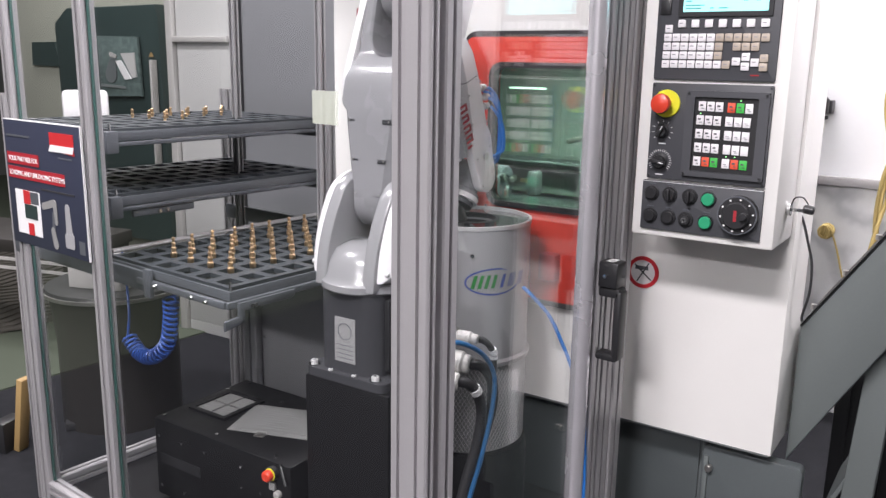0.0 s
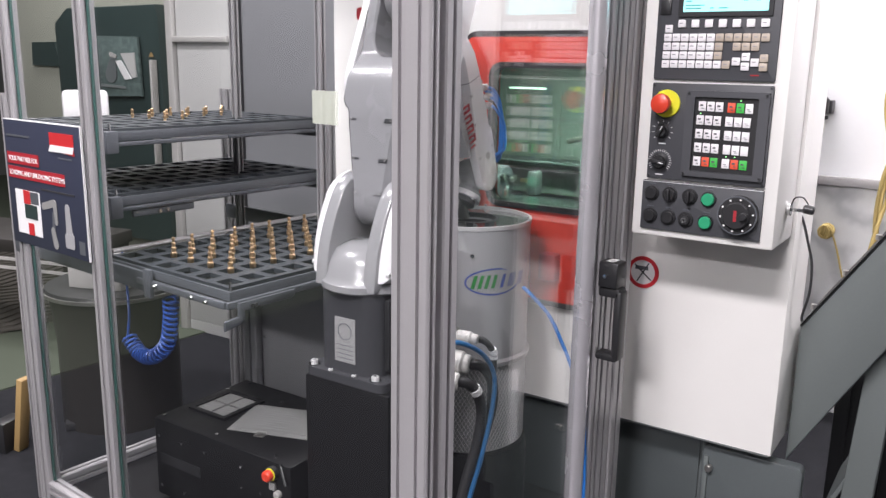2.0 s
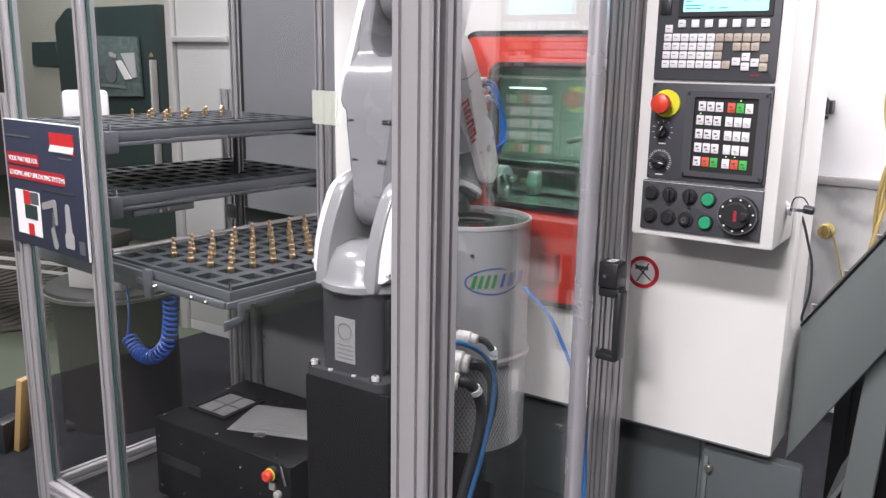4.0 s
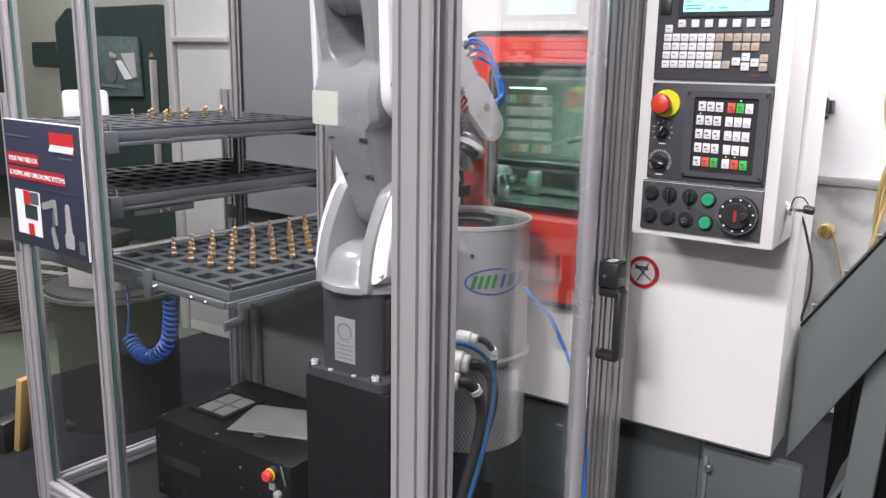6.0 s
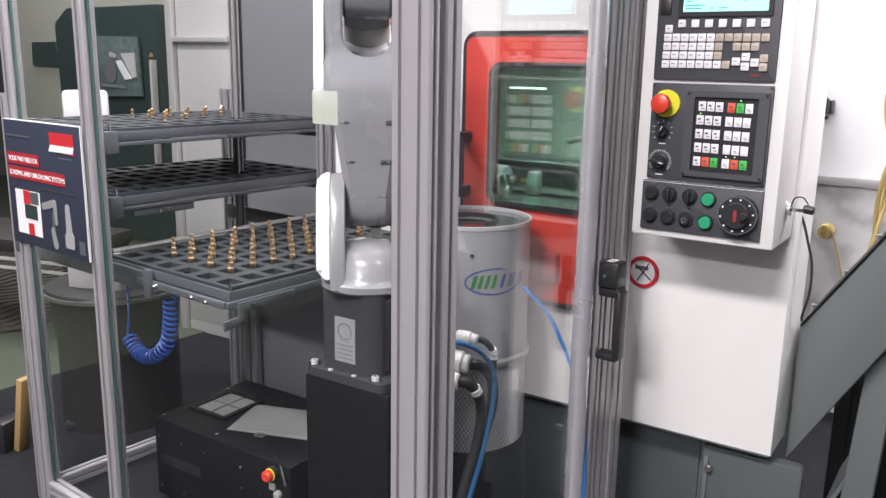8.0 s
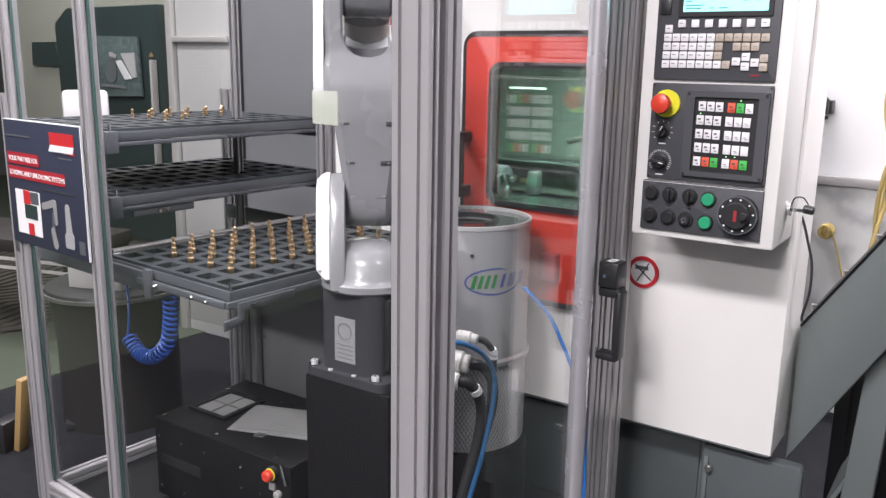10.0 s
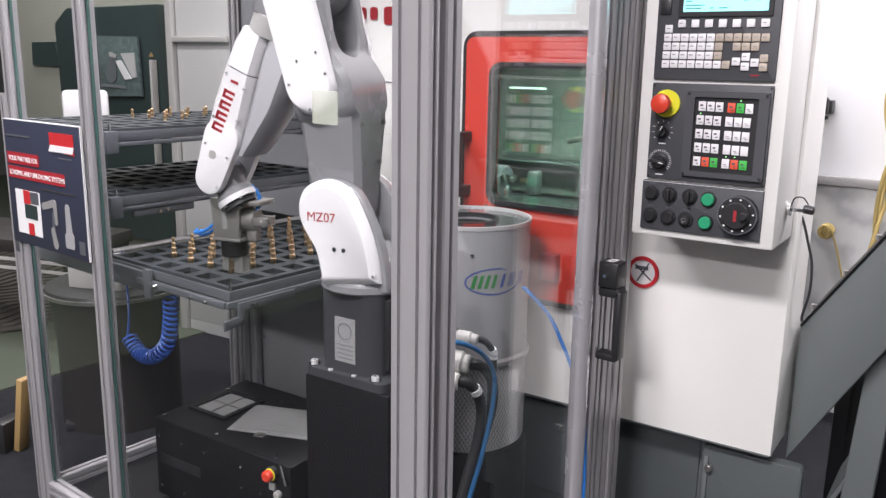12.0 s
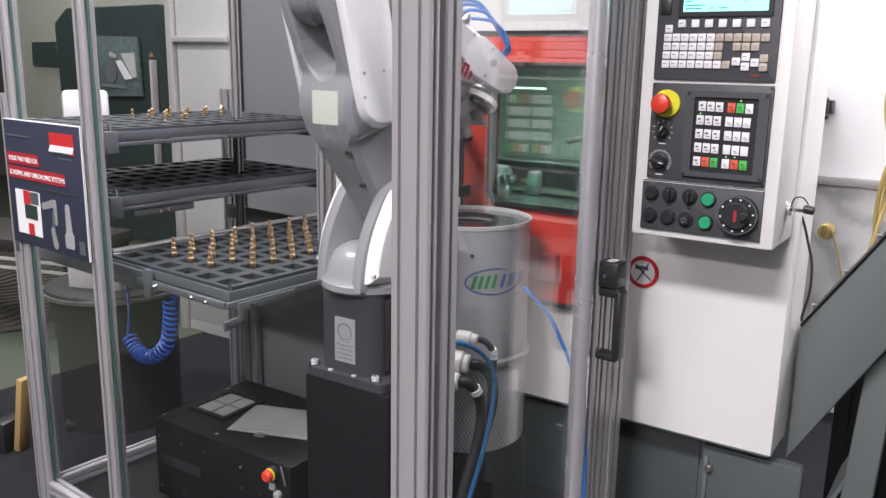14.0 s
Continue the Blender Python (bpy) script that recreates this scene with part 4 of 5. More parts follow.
# ---- robot controller, pedestal ----
def controller():
    t = thing("robot_controller", pose(-1.700, 1.047, 0.188, 0, 0, 4.5), "black robot controller box with a paper on its lid", "controller")
    w, d, h = 0.45, 0.30, 0.212
    part("case", box(0, 0, 0.012, w, d, h, 0.004), BLACK_STEEL, t)
    for x in (0.04, w - 0.04):
        for y in (0.04, d - 0.04):
            part("foot", rod((x, y, 0), (x, y, 0.012), 0.018, 16), BLACK, t)
    f = part("filter_frame", ring_solid([(0.0, 0.0), (0.125, 0.0), (0.125, 0.135), (0.0, 0.135)], [(0.012, 0.012), (0.113, 0.012), (0.113, 0.123), (0.012, 0.123)], 0, 0.006), BLACK_STEEL, t, "", pose(0.045, 0.085, h + 0.0005, 90) @ pose(0, 0, 0, 0, 0, 0))
    f.matrix_basis = Matrix(((1, 0, 0, 0.03), (0, 0, 1, 0.08), (0, 1, 0, h + 0.0003), (0, 0, 0, 1)))
    for i in range(2):
        for j in range(2):
            part("filter_pad", box(0.044 + i * 0.053, 0.094 + j * 0.058, h + 0.0005, 0.091 + i * 0.053, 0.146 + j * 0.058, h + 0.003), PAPER, t, "grey filter pad")
    for x, y in ((0.015, 0.02), (0.2, 0.02), (0.39, 0.02), (0.015, 0.22), (0.19, 0.24), (0.03, 0.285), (0.39, 0.285)):
        part("lid_screw", rod((x, y, h - 0.001), (x, y, h + 0.003), 0.004, 8), CHROME, t)
    for x in (0.02, 0.10, 0.18, 0.30, 0.385):
        for z in (0.04, 0.17):
            part("front_screw", rod((x, 0.001, z), (x, -0.003, z), 0.0035, 8), CHROME, t)
    s = part("power_switch", rod((0.402, 0.002, 0.188), (0.402, -0.012, 0.188), 0.016, 20), BLACK, t)
    part("switch_ring", ring_band(0.011, 0.0145, 0.003, pose(0.402, -0.010, 0.188, 90)), YELLOW, s, "yellow ring")
    part("switch_knob", rod((0.402, -0.012, 0.188), (0.402, -0.028, 0.188), 0.0125, 20, None, 0.003), BUTTON_RED, s, "orange-red rotary power switch")
    part("connector", box(0.392, -0.008, 0.148, 0.408, 0.001, 0.166, 0.002), CONNECTOR, t)
    part("connector", rod((0.416, 0.001, 0.142), (0.416, -0.012, 0.142), 0.009, 14, None, 0.002), CONNECTOR, t)
    part("panel_lever", rod((0.425, -0.004, 0.215), (0.448, -0.012, 0.175), 0.004, 8), CHROME, t)
    for x, z in ((0.30, 0.12), (0.335, 0.095), (0.36, 0.125), (0.43, 0.10), (0.24, 0.065)):
        part("front_screw", rod((x, 0.001, z), (x, -0.003, z), 0.0028, 8), CHROME, t)
    part("vent_slot", box(0.02, -0.0015, 0.10, 0.16, 0.0008, 0.125), BLACK, t)
    p = thing("paper_sheets", pose(-1.44, 1.225, 0.4012, 0, 0, 24), "stack of printed sheets in a clear sleeve on the controller", "papers")
    part("sleeve", box(-0.105, -0.075, 0.0, 0.105, 0.075, 0.002, 0.0005), PAPER, p)
    part("sheet", join(None, box(-0.095, -0.066, 0.0, 0.092, 0.066, 0.0012), pose(0.003, 0.002, 0.0025, 0, 0, 3)), PAPER, p)
    ink = None
    for k in range(9):
        ink = box(-0.075, -0.05 + k * 0.012, 0.0038, 0.03 + 0.04 * math.sin(k * 2.3), -0.047 + k * 0.012, 0.0042, 0, ink)
    part("print_lines", ink, LABEL_GREY, p)
    part("sheet", join(None, box(-0.09, -0.06, 0.0, 0.085, 0.06, 0.001), pose(0.12, 0.055, 0.0005, 0, 0, -14)), PAPER, p)
    part("clip", box(-0.03, -0.092, 0.0, -0.005, -0.074, 0.003, 0.0008), STEEL, p)


RX, RY, RZ, PLATE = -1.127, 1.195, 0.621, 0.093
YAW = 4.5  # the pedestal and the robot base, square to the machine


def pedestal():
    t = thing("robot_pedestal", pose(RX, RY, 0.188, 0, 0, YAW), "black powder-coated steel pedestal under the robot", "pedestal")
    h = RZ - 0.188 - 0.0005
    part("column", box(-PLATE, -PLATE, 0.01, PLATE + 0.028, PLATE, h, 0.004), BLACK_STEEL, t)
    part("foot_plate", box(-0.11, -0.11, 0, 0.138, 0.11, 0.012, 0.002), BLACK_STEEL, t)


# ---- cleaning drum ----
def drum():
    x, y = -1.045, 1.425
    t = thing("cleaning_drum", grown(1.075) @ pose(x, y, 0.188), "grey round part-cleaning drum with a perforated lower band", "drum")
    z = lambda v: v - 0.188
    R = 0.131
    part("shell", tube_wall(R, R - 0.004, z(0.636), z(0.922)), DRUM_GREY, t)
    part("top_rim", ring_band(R - 0.004, R + 0.002, 0.008, pose(0, 0, z(0.918)), 48), SCREW, t, "bright steel rim")
    part("lid", ring_band(0.062, R - 0.0045, 0.004, pose(0, 0, z(0.918)), 48), GLASS_DOOR, t, "clear glass lid with a round opening")
    part("lid_collar", ring_band(0.056, 0.063, 0.010, pose(0, 0, z(0.913)), 48), BLACK, t, "black collar round the opening")
    part("funnel", ring_band(0.058, R - 0.006, 0.004, pose(0, 0, z(0.872)), 48), STEEL, t)
    part("inner_sleeve", tube_wall(0.056, 0.053, z(0.70), z(0.909)), BLACK, t, "dark inner sleeve")
    lip = turned([(R, 0), (R + 0.006, 0.003), (R + 0.007, 0.011), (R, 0.016), (R - 0.01, 0.016), (R - 0.01, 0)], 48, None, pose(0, 0, z(0.626)))
    part("band_ring", lip, DRUM_GREY, t)
    part("inner_wall", tube_wall(R - 0.012, R - 0.015, z(0.43), z(0.63)), DRUM_GREY, t)
    # expanded metal: two crossing families of strands
    n, hh = 92, 0.19
    verts, faces = [], []
    for fam in (1, -1):
        for k in range(n):
            prev = None
            for s in range(13):
                a = 2 * math.pi * k / n + fam * s / 12 * hh / (R * 1.0) * 0.62
                zz = z(0.437) + hh * s / 12
                ring = []
                for dr, dz in ((0, -0.0013), (0.0022, 0), (0, 0.0013)):
                    ring.append(len(verts))
                    rr = R - 0.003 + dr + (0.0006 if fam > 0 else 0)
                    verts.append((rr * math.cos(a), rr * math.sin(a), zz + dz))
                if prev:
                    for q in range(2):
                        faces.append((prev[q], prev[q + 1], ring[q + 1], ring[q]))
                prev = ring
    me = bpy.data.meshes.new("mesh_band")
    me.from_pydata(verts, [], faces)
    me.materials.append(SCREW)
    ob = new("mesh_band", me)
    ob.parent = t
    tagged(ob, "silver expanded-metal band", kind="stuff")
    part("base", turned([(0.0, 0.0745), (0.14, 0.0745), (0.14, z(0.40)), (0.135, z(0.43)), (0.0, z(0.43))], 40), BLACK_STEEL, t, "black round base")
    part("rim_stud", rod((R * 0.62, -R * 0.78, z(0.868)), (R * 0.645, -R * 0.80, z(0.868)), 0.004, 10), CHROME, t)
    for a in (20, 110, 200, 290):
        part("lid_stud", rod(((R - 0.004) * math.cos(radians(a)), (R - 0.004) * math.sin(radians(a)), z(0.927)), ((R - 0.004) * math.cos(radians(a)), (R - 0.004) * math.sin(radians(a)), z(0.932)), 0.003, 8), CHROME, t)
    # maker's mark wrapped on the shell, as plain shapes
    ca = -29.0

    def wrap(pts, mat, name, r, thick=0.0008):
        own = bmesh.new()
        f = own.faces.new([own.verts.new((p[0], 0, p[1])) for p in pts])
        bmesh.ops.triangulate(own, faces=own.faces[:])
        for v in own.verts:
            a = radians(ca) + v.co.x * 1.25 / R
            v.co = Vector((r * math.cos(a), r * math.sin(a), z(0.812) + v.co.z * 1.2))
        part(name, own, mat, t)

    def ellipse(rx, rz, k0, k1, n=36):
        return [(rx * math.cos(radians(k0 + (k1 - k0) * k / n)), rz * math.sin(radians(k0 + (k1 - k0) * k / n))) for k in range(n + 1)]

    out, inn = ellipse(0.052, 0.024, 75, 350), ellipse(0.049, 0.021, 75, 350)
    for k in range(36):
        wrap([out[k], out[k + 1], inn[k + 1], inn[k]], BLUE_INK, "mark_swoosh", R + 0.0008)
    wrap([(0.01, 0.022), (0.075, 0.030), (0.075, 0.026), (0.02, 0.018)], BLUE_INK, "mark_swoosh", R + 0.0008)
    for x0, w, mat in ((-0.038, 0.006, GREEN_INK), (-0.027, 0.006, GREEN_INK), (-0.016, 0.006, GREEN_INK), (-0.004, 0.006, GREEN_INK), (0.012, 0.006, BLUE_INK), (0.026, 0.014, DRUM_BLUE), (0.048, 0.014, DRUM_BLUE)):
        wrap([(x0 - 0.004, -0.011), (x0 + w - 0.004, -0.011), (x0 + w + 0.002, 0.012), (x0 + 0.002, 0.012)], mat, "mark_bar", R + 0.0012)
    return t


def tube_wall(r1, r0, z0, z1, seg=56):
    bm = bmesh.new()
    loops = [[bm.verts.new((r * math.cos(2 * math.pi * k / seg), r * math.sin(2 * math.pi * k / seg), z)) for k in range(seg)] for r, z in ((r0, z0), (r1, z0), (r1, z1), (r0, z1))]
    for a, b in zip(loops, loops[1:] + loops[:1]):
        for k in range(seg):
            bm.faces.new((a[k], a[(k + 1) % seg], b[(k + 1) % seg], b[k]))
    return bm


DRUM_BLUE = material("grey_blue_print", (0.16, 0.18, 0.30), 0.5)


# ---- arm robot ----
S = 1.02
J2X, J2Z, A2, A3, D4 = 0.05 * S, 0.345 * S, 0.42, 0.046, 0.44
TOOL, BEND = 0.075, 32.0


def screw(name, parent, a, b, r=0.006):
    """A pale steel screw head; a black raised hexagon paints the shade of its socket."""
    a, b = Vector(a), Vector(b)
    bm = rod(a, b, r, 12, None, 0.0008)
    n = len(bm.faces)
    rod(a, b + (b - a).normalized() * 0.0003, r * 0.45, 6, bm)
    bm.faces.ensure_lookup_table()
    for f in bm.faces[n:]:
        f.material_index = 1
    ob = part(name, bm, SCREW, parent)
    ob.data.materials.append(BLACK)
    return ob


def robot():
    t = thing("arm_robot", pose(RX, RY, RZ), "white and grey six-axis arm robot on a pedestal", "robot")
    # fixed base
    base = part("base", prism_up(rounded(-0.077, -0.077, 0.077, 0.077, 0.040, 8), 0.016, 0.188), ROBOT_DARK, t, "dark grey robot base", pose(0, 0, 0, 0, 0, YAW))
    part("flange", prism_up(rounded(-PLATE + 0.001, -PLATE + 0.001, PLATE + 0.014, PLATE - 0.001, 0.014), 0, 0.018), ROBOT_DARK, base)
    for sx in (-1, 1):
        for sy in (-1, 1):
            screw("bolt", base, (sx * 0.079, sy * 0.079, 0.018), (sx * 0.079, sy * 0.079, 0.029), 0.0075)
            part("washer", rod((sx * 0.079, sy * 0.079, 0.018), (sx * 0.079, sy * 0.079, 0.021), 0.012, 16), CHROME, base)
    screw("bolt", base, (-0.03, -0.085, 0.018), (-0.03, -0.085, 0.022), 0.005)
    screw("bolt", base, (0.03, -0.085, 0.018), (0.03, -0.085, 0.022), 0.005)
    lab = part("data_label", box(-0.024, -0.0785, 0.040, 0.028, -0.0772, 0.132), LABEL_GREY, base, "printed data label")
    part("label_drawing", ring_band(0.016, 0.0175, 0.0006, pose(0.002, -0.0785, 0.104, 90)), RACK_GREY, lab)
    ink = None
    for k in range(4):
        ink = box(-0.018, -0.0791, 0.048 + k * 0.009, 0.022, -0.0784, 0.0492 + k * 0.009, 0, ink)
    part("label_print", ink, RACK_GREY, lab)
    part("plug_panel", box(0.078, -0.050, 0.03, 0.090, 0.050, 0.175, 0.003), BLACK, base, "black connector panel")

    # turret with its two covers
    tur = part("turret", turned([(0.0, 0.184), (0.092, 0.184), (0.096, 0.188), (0.096, 0.200), (0.090, 0.206), (0.086, 0.216), (0.079, 0.240), (0.064, 0.262), (0.04, 0.274), (0.0, 0.278)], 40), ROBOT_LIGHT, t, "light grey casting")
    plate = [(0.044, 0.192), (0.047, 0.215), (0.060, 0.262), (0.092, 0.31), (0.102, 0.350), (0.088, 0.383), (0.052, 0.402), (0.020, 0.403), (-0.018, 0.384), (-0.045, 0.34), (-0.066, 0.29), (-0.078, 0.24), (-0.083, 0.192)]
    plate = rounded_path(plate)
    for s, nm in ((1, "left"), (-1, "right")):
        cheek = prism(plate, 0.030 * s, 0.005, None, pose(0.006, 0.046 * s, 0))
        part("cheek", cheek, ROBOT_LIGHT, tur)
        cover = shell([(x * 0.95 + 0.011, 0.006 + z * 0.988) for x, z in plate[:-1]], 0.0765, 0.026, s, 0.16)
        c = part("cover", cover, ROBOT_WHITE, tur, "white side cover")
        for x, z in ((0.052, 0.385), (-0.03, 0.345), (-0.052, 0.305), (-0.078, 0.225), (0.046, 0.235)):
            screw("cover_screw", c, (x * 0.88 + 0.012, 0.090 * s, 0.296 + (z - 0.296) * 0.95), (x * 0.88 + 0.012, 0.0985 * s, 0.296 + (z - 0.296) * 0.95), 0.005)
        for x in (-0.008, 0.012):
            part("cover_plug", rod((x + 0.01, 0.1015 * s, 0.275), (x + 0.01, 0.1038 * s, 0.275), 0.0045, 12), CHROME, c)
        if s > 0:
            lettering("model_lettering", "MZ07", 0.0255, DEEP_RED, c, pose(0.050, 0.1027, 0.3265, 90, 0, 180), "CENTER")

    # upper arm
    arm = part("upper_arm", arm_half(1), ROBOT_GREY, t, "grey forked upper arm")
    part("arm_half", arm_half(-1), ROBOT_GREY, arm)
    for s in (1, -1):
        o = stadium(-0.016, 0.223, 0.050, 0.010, 0.43, 0.050, 12)
        cover = shell(o, 0.086, 0.020, s, 0.08)
        c = part("cover", cover, ROBOT_WHITE, arm, "white oval elbow cover")
        for x, z in ((-0.055, 0.245), (-0.042, 0.285), (-0.012, 0.185), (0.024, 0.235), (0.0, 0.275)):
            screw("cover_screw", c, (x, 0.103 * s, z), (x, 0.1065 * s, z), 0.0045)
    for z, xr, w in ((0.145, -0.0850, 0.0659), (0.070, -0.0700, 0.0553), (0.005, -0.0570, 0.0462)):
        for s in (1, -1):
            # No recess is cut: a flush dark block paints the pocket's shade.
            pocket = part("screw_pocket", box(xr - 0.0003, (w - 0.030) * s, z - 0.0032, xr + 0.02, (w - 0.0115) * s, z + 0.0032, 0.0015), ROBOT_DARK, arm)
            part("pocket_screw", rod((xr - 0.0002, (w - 0.016) * s, z), (xr - 0.0012, (w - 0.016) * s, z), 0.0024, 10), STEEL, pocket)

    # forearm, its axis along x from the elbow
    fore = part("forearm", rod((0, -0.049, 0), (0, 0.049, 0), 0.058, 32, None, 0.006), ROBOT_GREY, t, "white forearm")
    z0 = A3

    def section(x, hy, zl, zh, c):
        return [(x, y, z0 + z) for y, z in ((hy - c, zh), (hy, zh - c), (hy, zl + c), (hy - c * 1.6, zl), (-hy + c * 1.6, zl), (-hy, zl + c), (-hy, zh - c), (-hy + c, zh))]

    part("elbow_block", loft([section(-0.085, 0.036, -0.03, 0.03, 0.012), section(-0.07, 0.047, -0.045, 0.045, 0.012), section(0.05, 0.048, -0.06, 0.05, 0.014), section(0.088, 0.046, -0.045, 0.046, 0.014)]), ROBOT_GREY, fore)
    part("roll_ring", turned([(0.046, 0.086), (0.050, 0.088), (0.050, 0.126), (0.046, 0.128)], 32, None, pose(0, 0, z0) @ pose(0, 0, 0, 0, 90, 0)), CONNECTOR, fore, "pale grey roll joint")
    part("forearm_neck", loft([section(0.126, 0.046, -0.012, 0.050, 0.014), section(0.155, 0.053, -0.016, 0.053, 0.014), section(0.206, 0.055, -0.020, 0.054, 0.014)]), ROBOT_WHITE, fore, "white forearm neck")
    part("forearm_cover", loft([section(0.2085, 0.055, -0.020, 0.054, 0.014), section(0.29, 0.055, -0.030, 0.053, 0.014), section(0.365, 0.054, -0.036, 0.047, 0.014)]), ROBOT_WHITE, fore, "white forearm cover")
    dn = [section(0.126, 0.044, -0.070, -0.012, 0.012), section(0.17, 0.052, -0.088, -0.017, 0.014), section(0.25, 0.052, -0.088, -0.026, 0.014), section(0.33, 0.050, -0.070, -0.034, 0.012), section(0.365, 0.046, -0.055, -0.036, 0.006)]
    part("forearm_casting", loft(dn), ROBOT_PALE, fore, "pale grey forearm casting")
    part("cover_seam", loft([section(0.206, 0.0535, -0.019, 0.0525, 0.014), section(0.2085, 0.0535, -0.019, 0.0525, 0.014)]), RACK_GREY, fore)
    for s in (1, -1):
        o = stadium(D4, z0 + 0.002, 0.034, 0.35, z0 + 0.0055, 0.0415, 12)
        lug = part("wrist_lug", prism(o, 0.021 * s, 0.003, None, pose(0, 0.034 * s, 0), 2), ROBOT_WHITE, fore, "white wrist lug")
        part("lug_cap", rod((D4 - 0.050, 0.0545 * s, z0 + 0.010), (D4 - 0.050, 0.0565 * s, z0 + 0.010), 0.009, 16), CONNECTOR, lug)
        for x, z in ((0.222, 0.040), (0.235, -0.010), (0.30, -0.018), (0.315, 0.036), (0.38, -0.024), (D4 + 0.008, -0.024), (0.375, 0.034)):
            screw("cover_screw", fore, (x, 0.0535 * s, z0 + z), (x, 0.0572 * s, z0 + z), 0.0036)
        # maker's mark as plain red strokes
        ink = None
        for k in range(5):
            x = 0.228 + (4 - k) * 0.0235 if s > 0 else 0.244 + k * 0.0235
            w = 0.0055
            for dx, h0, h1 in ((0.0, 0.006, 0.032), (0.0115, 0.006, 0.032), (0.0, 0.026, 0.032)) if k < 4 else ((0.0, 0.006, 0.024),):
                wd = 0.016 if (h0 > 0.02) else w
                zm = z0 if s > 0 else z0 - 0.056
                ink = prism([(x + dx, zm + h0), (x + dx + wd, zm + h0), (x + dx + wd + 0.001, zm + h1), (x + dx + 0.001, zm + h1)], 0.0008, 0, ink, pose(0, 0.0553 * s - (0.0 if s > 0 else 0.0008), 0))
        part("maker_mark", ink, DEEP_RED, fore, "dark red maker's mark")
    for x, y in ((0.240, -0.046), (0.262, -0.050), (0.284, -0.046)):
        part("air_fitting", rod((x, y, z0 + 0.036), (x + 0.004, y - 0.004, z0 + 0.064), 0.006, 10), SCREW, fore)
        part("fitting_nut", rod((x + 0.002, y - 0.002, z0 + 0.050), (x + 0.003, y - 0.003, z0 + 0.056), 0.0085, 6), STEEL, fore)
    hose = None
    for k, (x, bow, end) in enumerate(((0.244, 0.094, 0.43), (0.266, 0.084, 0.42), (0.288, 0.076, 0.41), (0.252, 0.089, 0.425))):
        y = -0.050 - 0.006 * (k % 3)
        hose = tube([(x, y, z0 + 0.056), (x + 0.016, y - 0.004, z0 + bow - 0.012), (x + 0.055, y - 0.008, z0 + bow), (x + 0.105, y - 0.008, z0 + bow - 0.012), (end - 0.010, y - 0.002, z0 + bow - 0.032), (end - 0.004, y + 0.012, z0 + 0.040), (end, -0.030, z0 + 0.030)], 0.0036, 8, hose)
    part("air_hose", hose, BLUE, fore, "blue air hoses")

    # wrist: its axis down -z from the bend joint
    wr = part("wrist", turned([(0.0, 0.036), (0.02, 0.034), (0.031, 0.022), (0.034, 0.0), (0.034, -0.034), (0.041, -0.042), (0.041, -0.05), (0.0, -0.05)], 28), ROBOT_GREY, t, "grey wrist joint")
    part("pivot", rod((0, -0.034, 0), (0, 0.034, 0), 0.03, 24), ROBOT_GREY, wr)
    part("flange_ring", ring_band(0.034, 0.043, 0.012, pose(0, 0, -0.062), 32), ROBOT_WHITE, wr, "white flange ring")
    part("flange", rod((0, 0, -0.073), (0, 0, -0.048), 0.034, 28), ROBOT_DARK, wr)
    for k in range(6):
        a = radians(60 * k + 15)
        screw("flange_bolt", wr, (0.038 * math.cos(a), 0.038 * math.sin(a), -0.066), (0.038 * math.cos(a), 0.038 * math.sin(a), -0.060), 0.003)

    # double gripper under the flange
    g = part("gripper", box(-0.086, -0.030, -0.010, 0.036, 0.030, 0.0, 0.002), SATIN, t, "machined steel double gripper")
    part("side_plate", prism([(-0.034, -0.085), (0.03, -0.085), (0.036, 0.0), (-0.036, 0.0)], 0.008, 0.001, None, pose(0, 0.024, 0)), SATIN, g)
    part("side_plate", prism([(-0.034, -0.085), (0.03, -0.085), (0.036, 0.0), (-0.036, 0.0)], 0.008, 0.001, None, pose(0, -0.032, 0)), SATIN, g)
    part("centre_block", box(-0.026, -0.024, -0.072, 0.024, 0.024, -0.010, 0.002), SATIN, g)
    part("bottom_plate", box(-0.036, -0.032, -0.092, 0.034, 0.032, -0.084, 0.002), SATIN, g)
    part("jaw_body", rod((0, 0, -0.128), (0, 0, -0.092), 0.029, 24, None, 0.002), BLACK_STEEL, g, "round pneumatic jaw body")
    for s in (1, -1):
        part("finger", box(0.008 * s, -0.013, -0.163, 0.026 * s, 0.013, -0.128, 0.002), SATIN, g, "steel gripping finger")
    side = part("side_jaw_body", rod((-0.026, 0, -0.045), (-0.062, 0, -0.045), 0.024, 24, None, 0.002), SATIN, g, "round sideways jaw body")
    for s in (1, -1):
        part("finger", box(-0.092, 0.004 * s, -0.055, -0.060, 0.018 * s, -0.037, 0.002), SATIN, side, "steel gripping finger")
        screw("finger_bolt", side, (-0.080, 0.017 * s, -0.046), (-0.080, 0.021 * s, -0.046), 0.004)
    part("sensor_block", box(-0.060, -0.014, -0.092, -0.038, 0.008, -0.066, 0.002), SATIN, g)
    part("label_plate", box(-0.006, 0.0318, -0.065, 0.006, 0.0328, -0.025), PAPER, g)
    hose = tube([(-0.02, 0.015, -0.005), (-0.03, 0.012, 0.025), (-0.055, 0.008, 0.030), (-0.070, 0.006, 0.0), (-0.060, 0.004, -0.024)], 0.0026, 8)
    tube([(-0.02, -0.005, -0.005), (-0.034, -0.006, 0.018), (-0.054, -0.008, 0.020), (-0.066, -0.008, -0.006), (-0.056, -0.008, -0.026)], 0.0026, 8, hose)
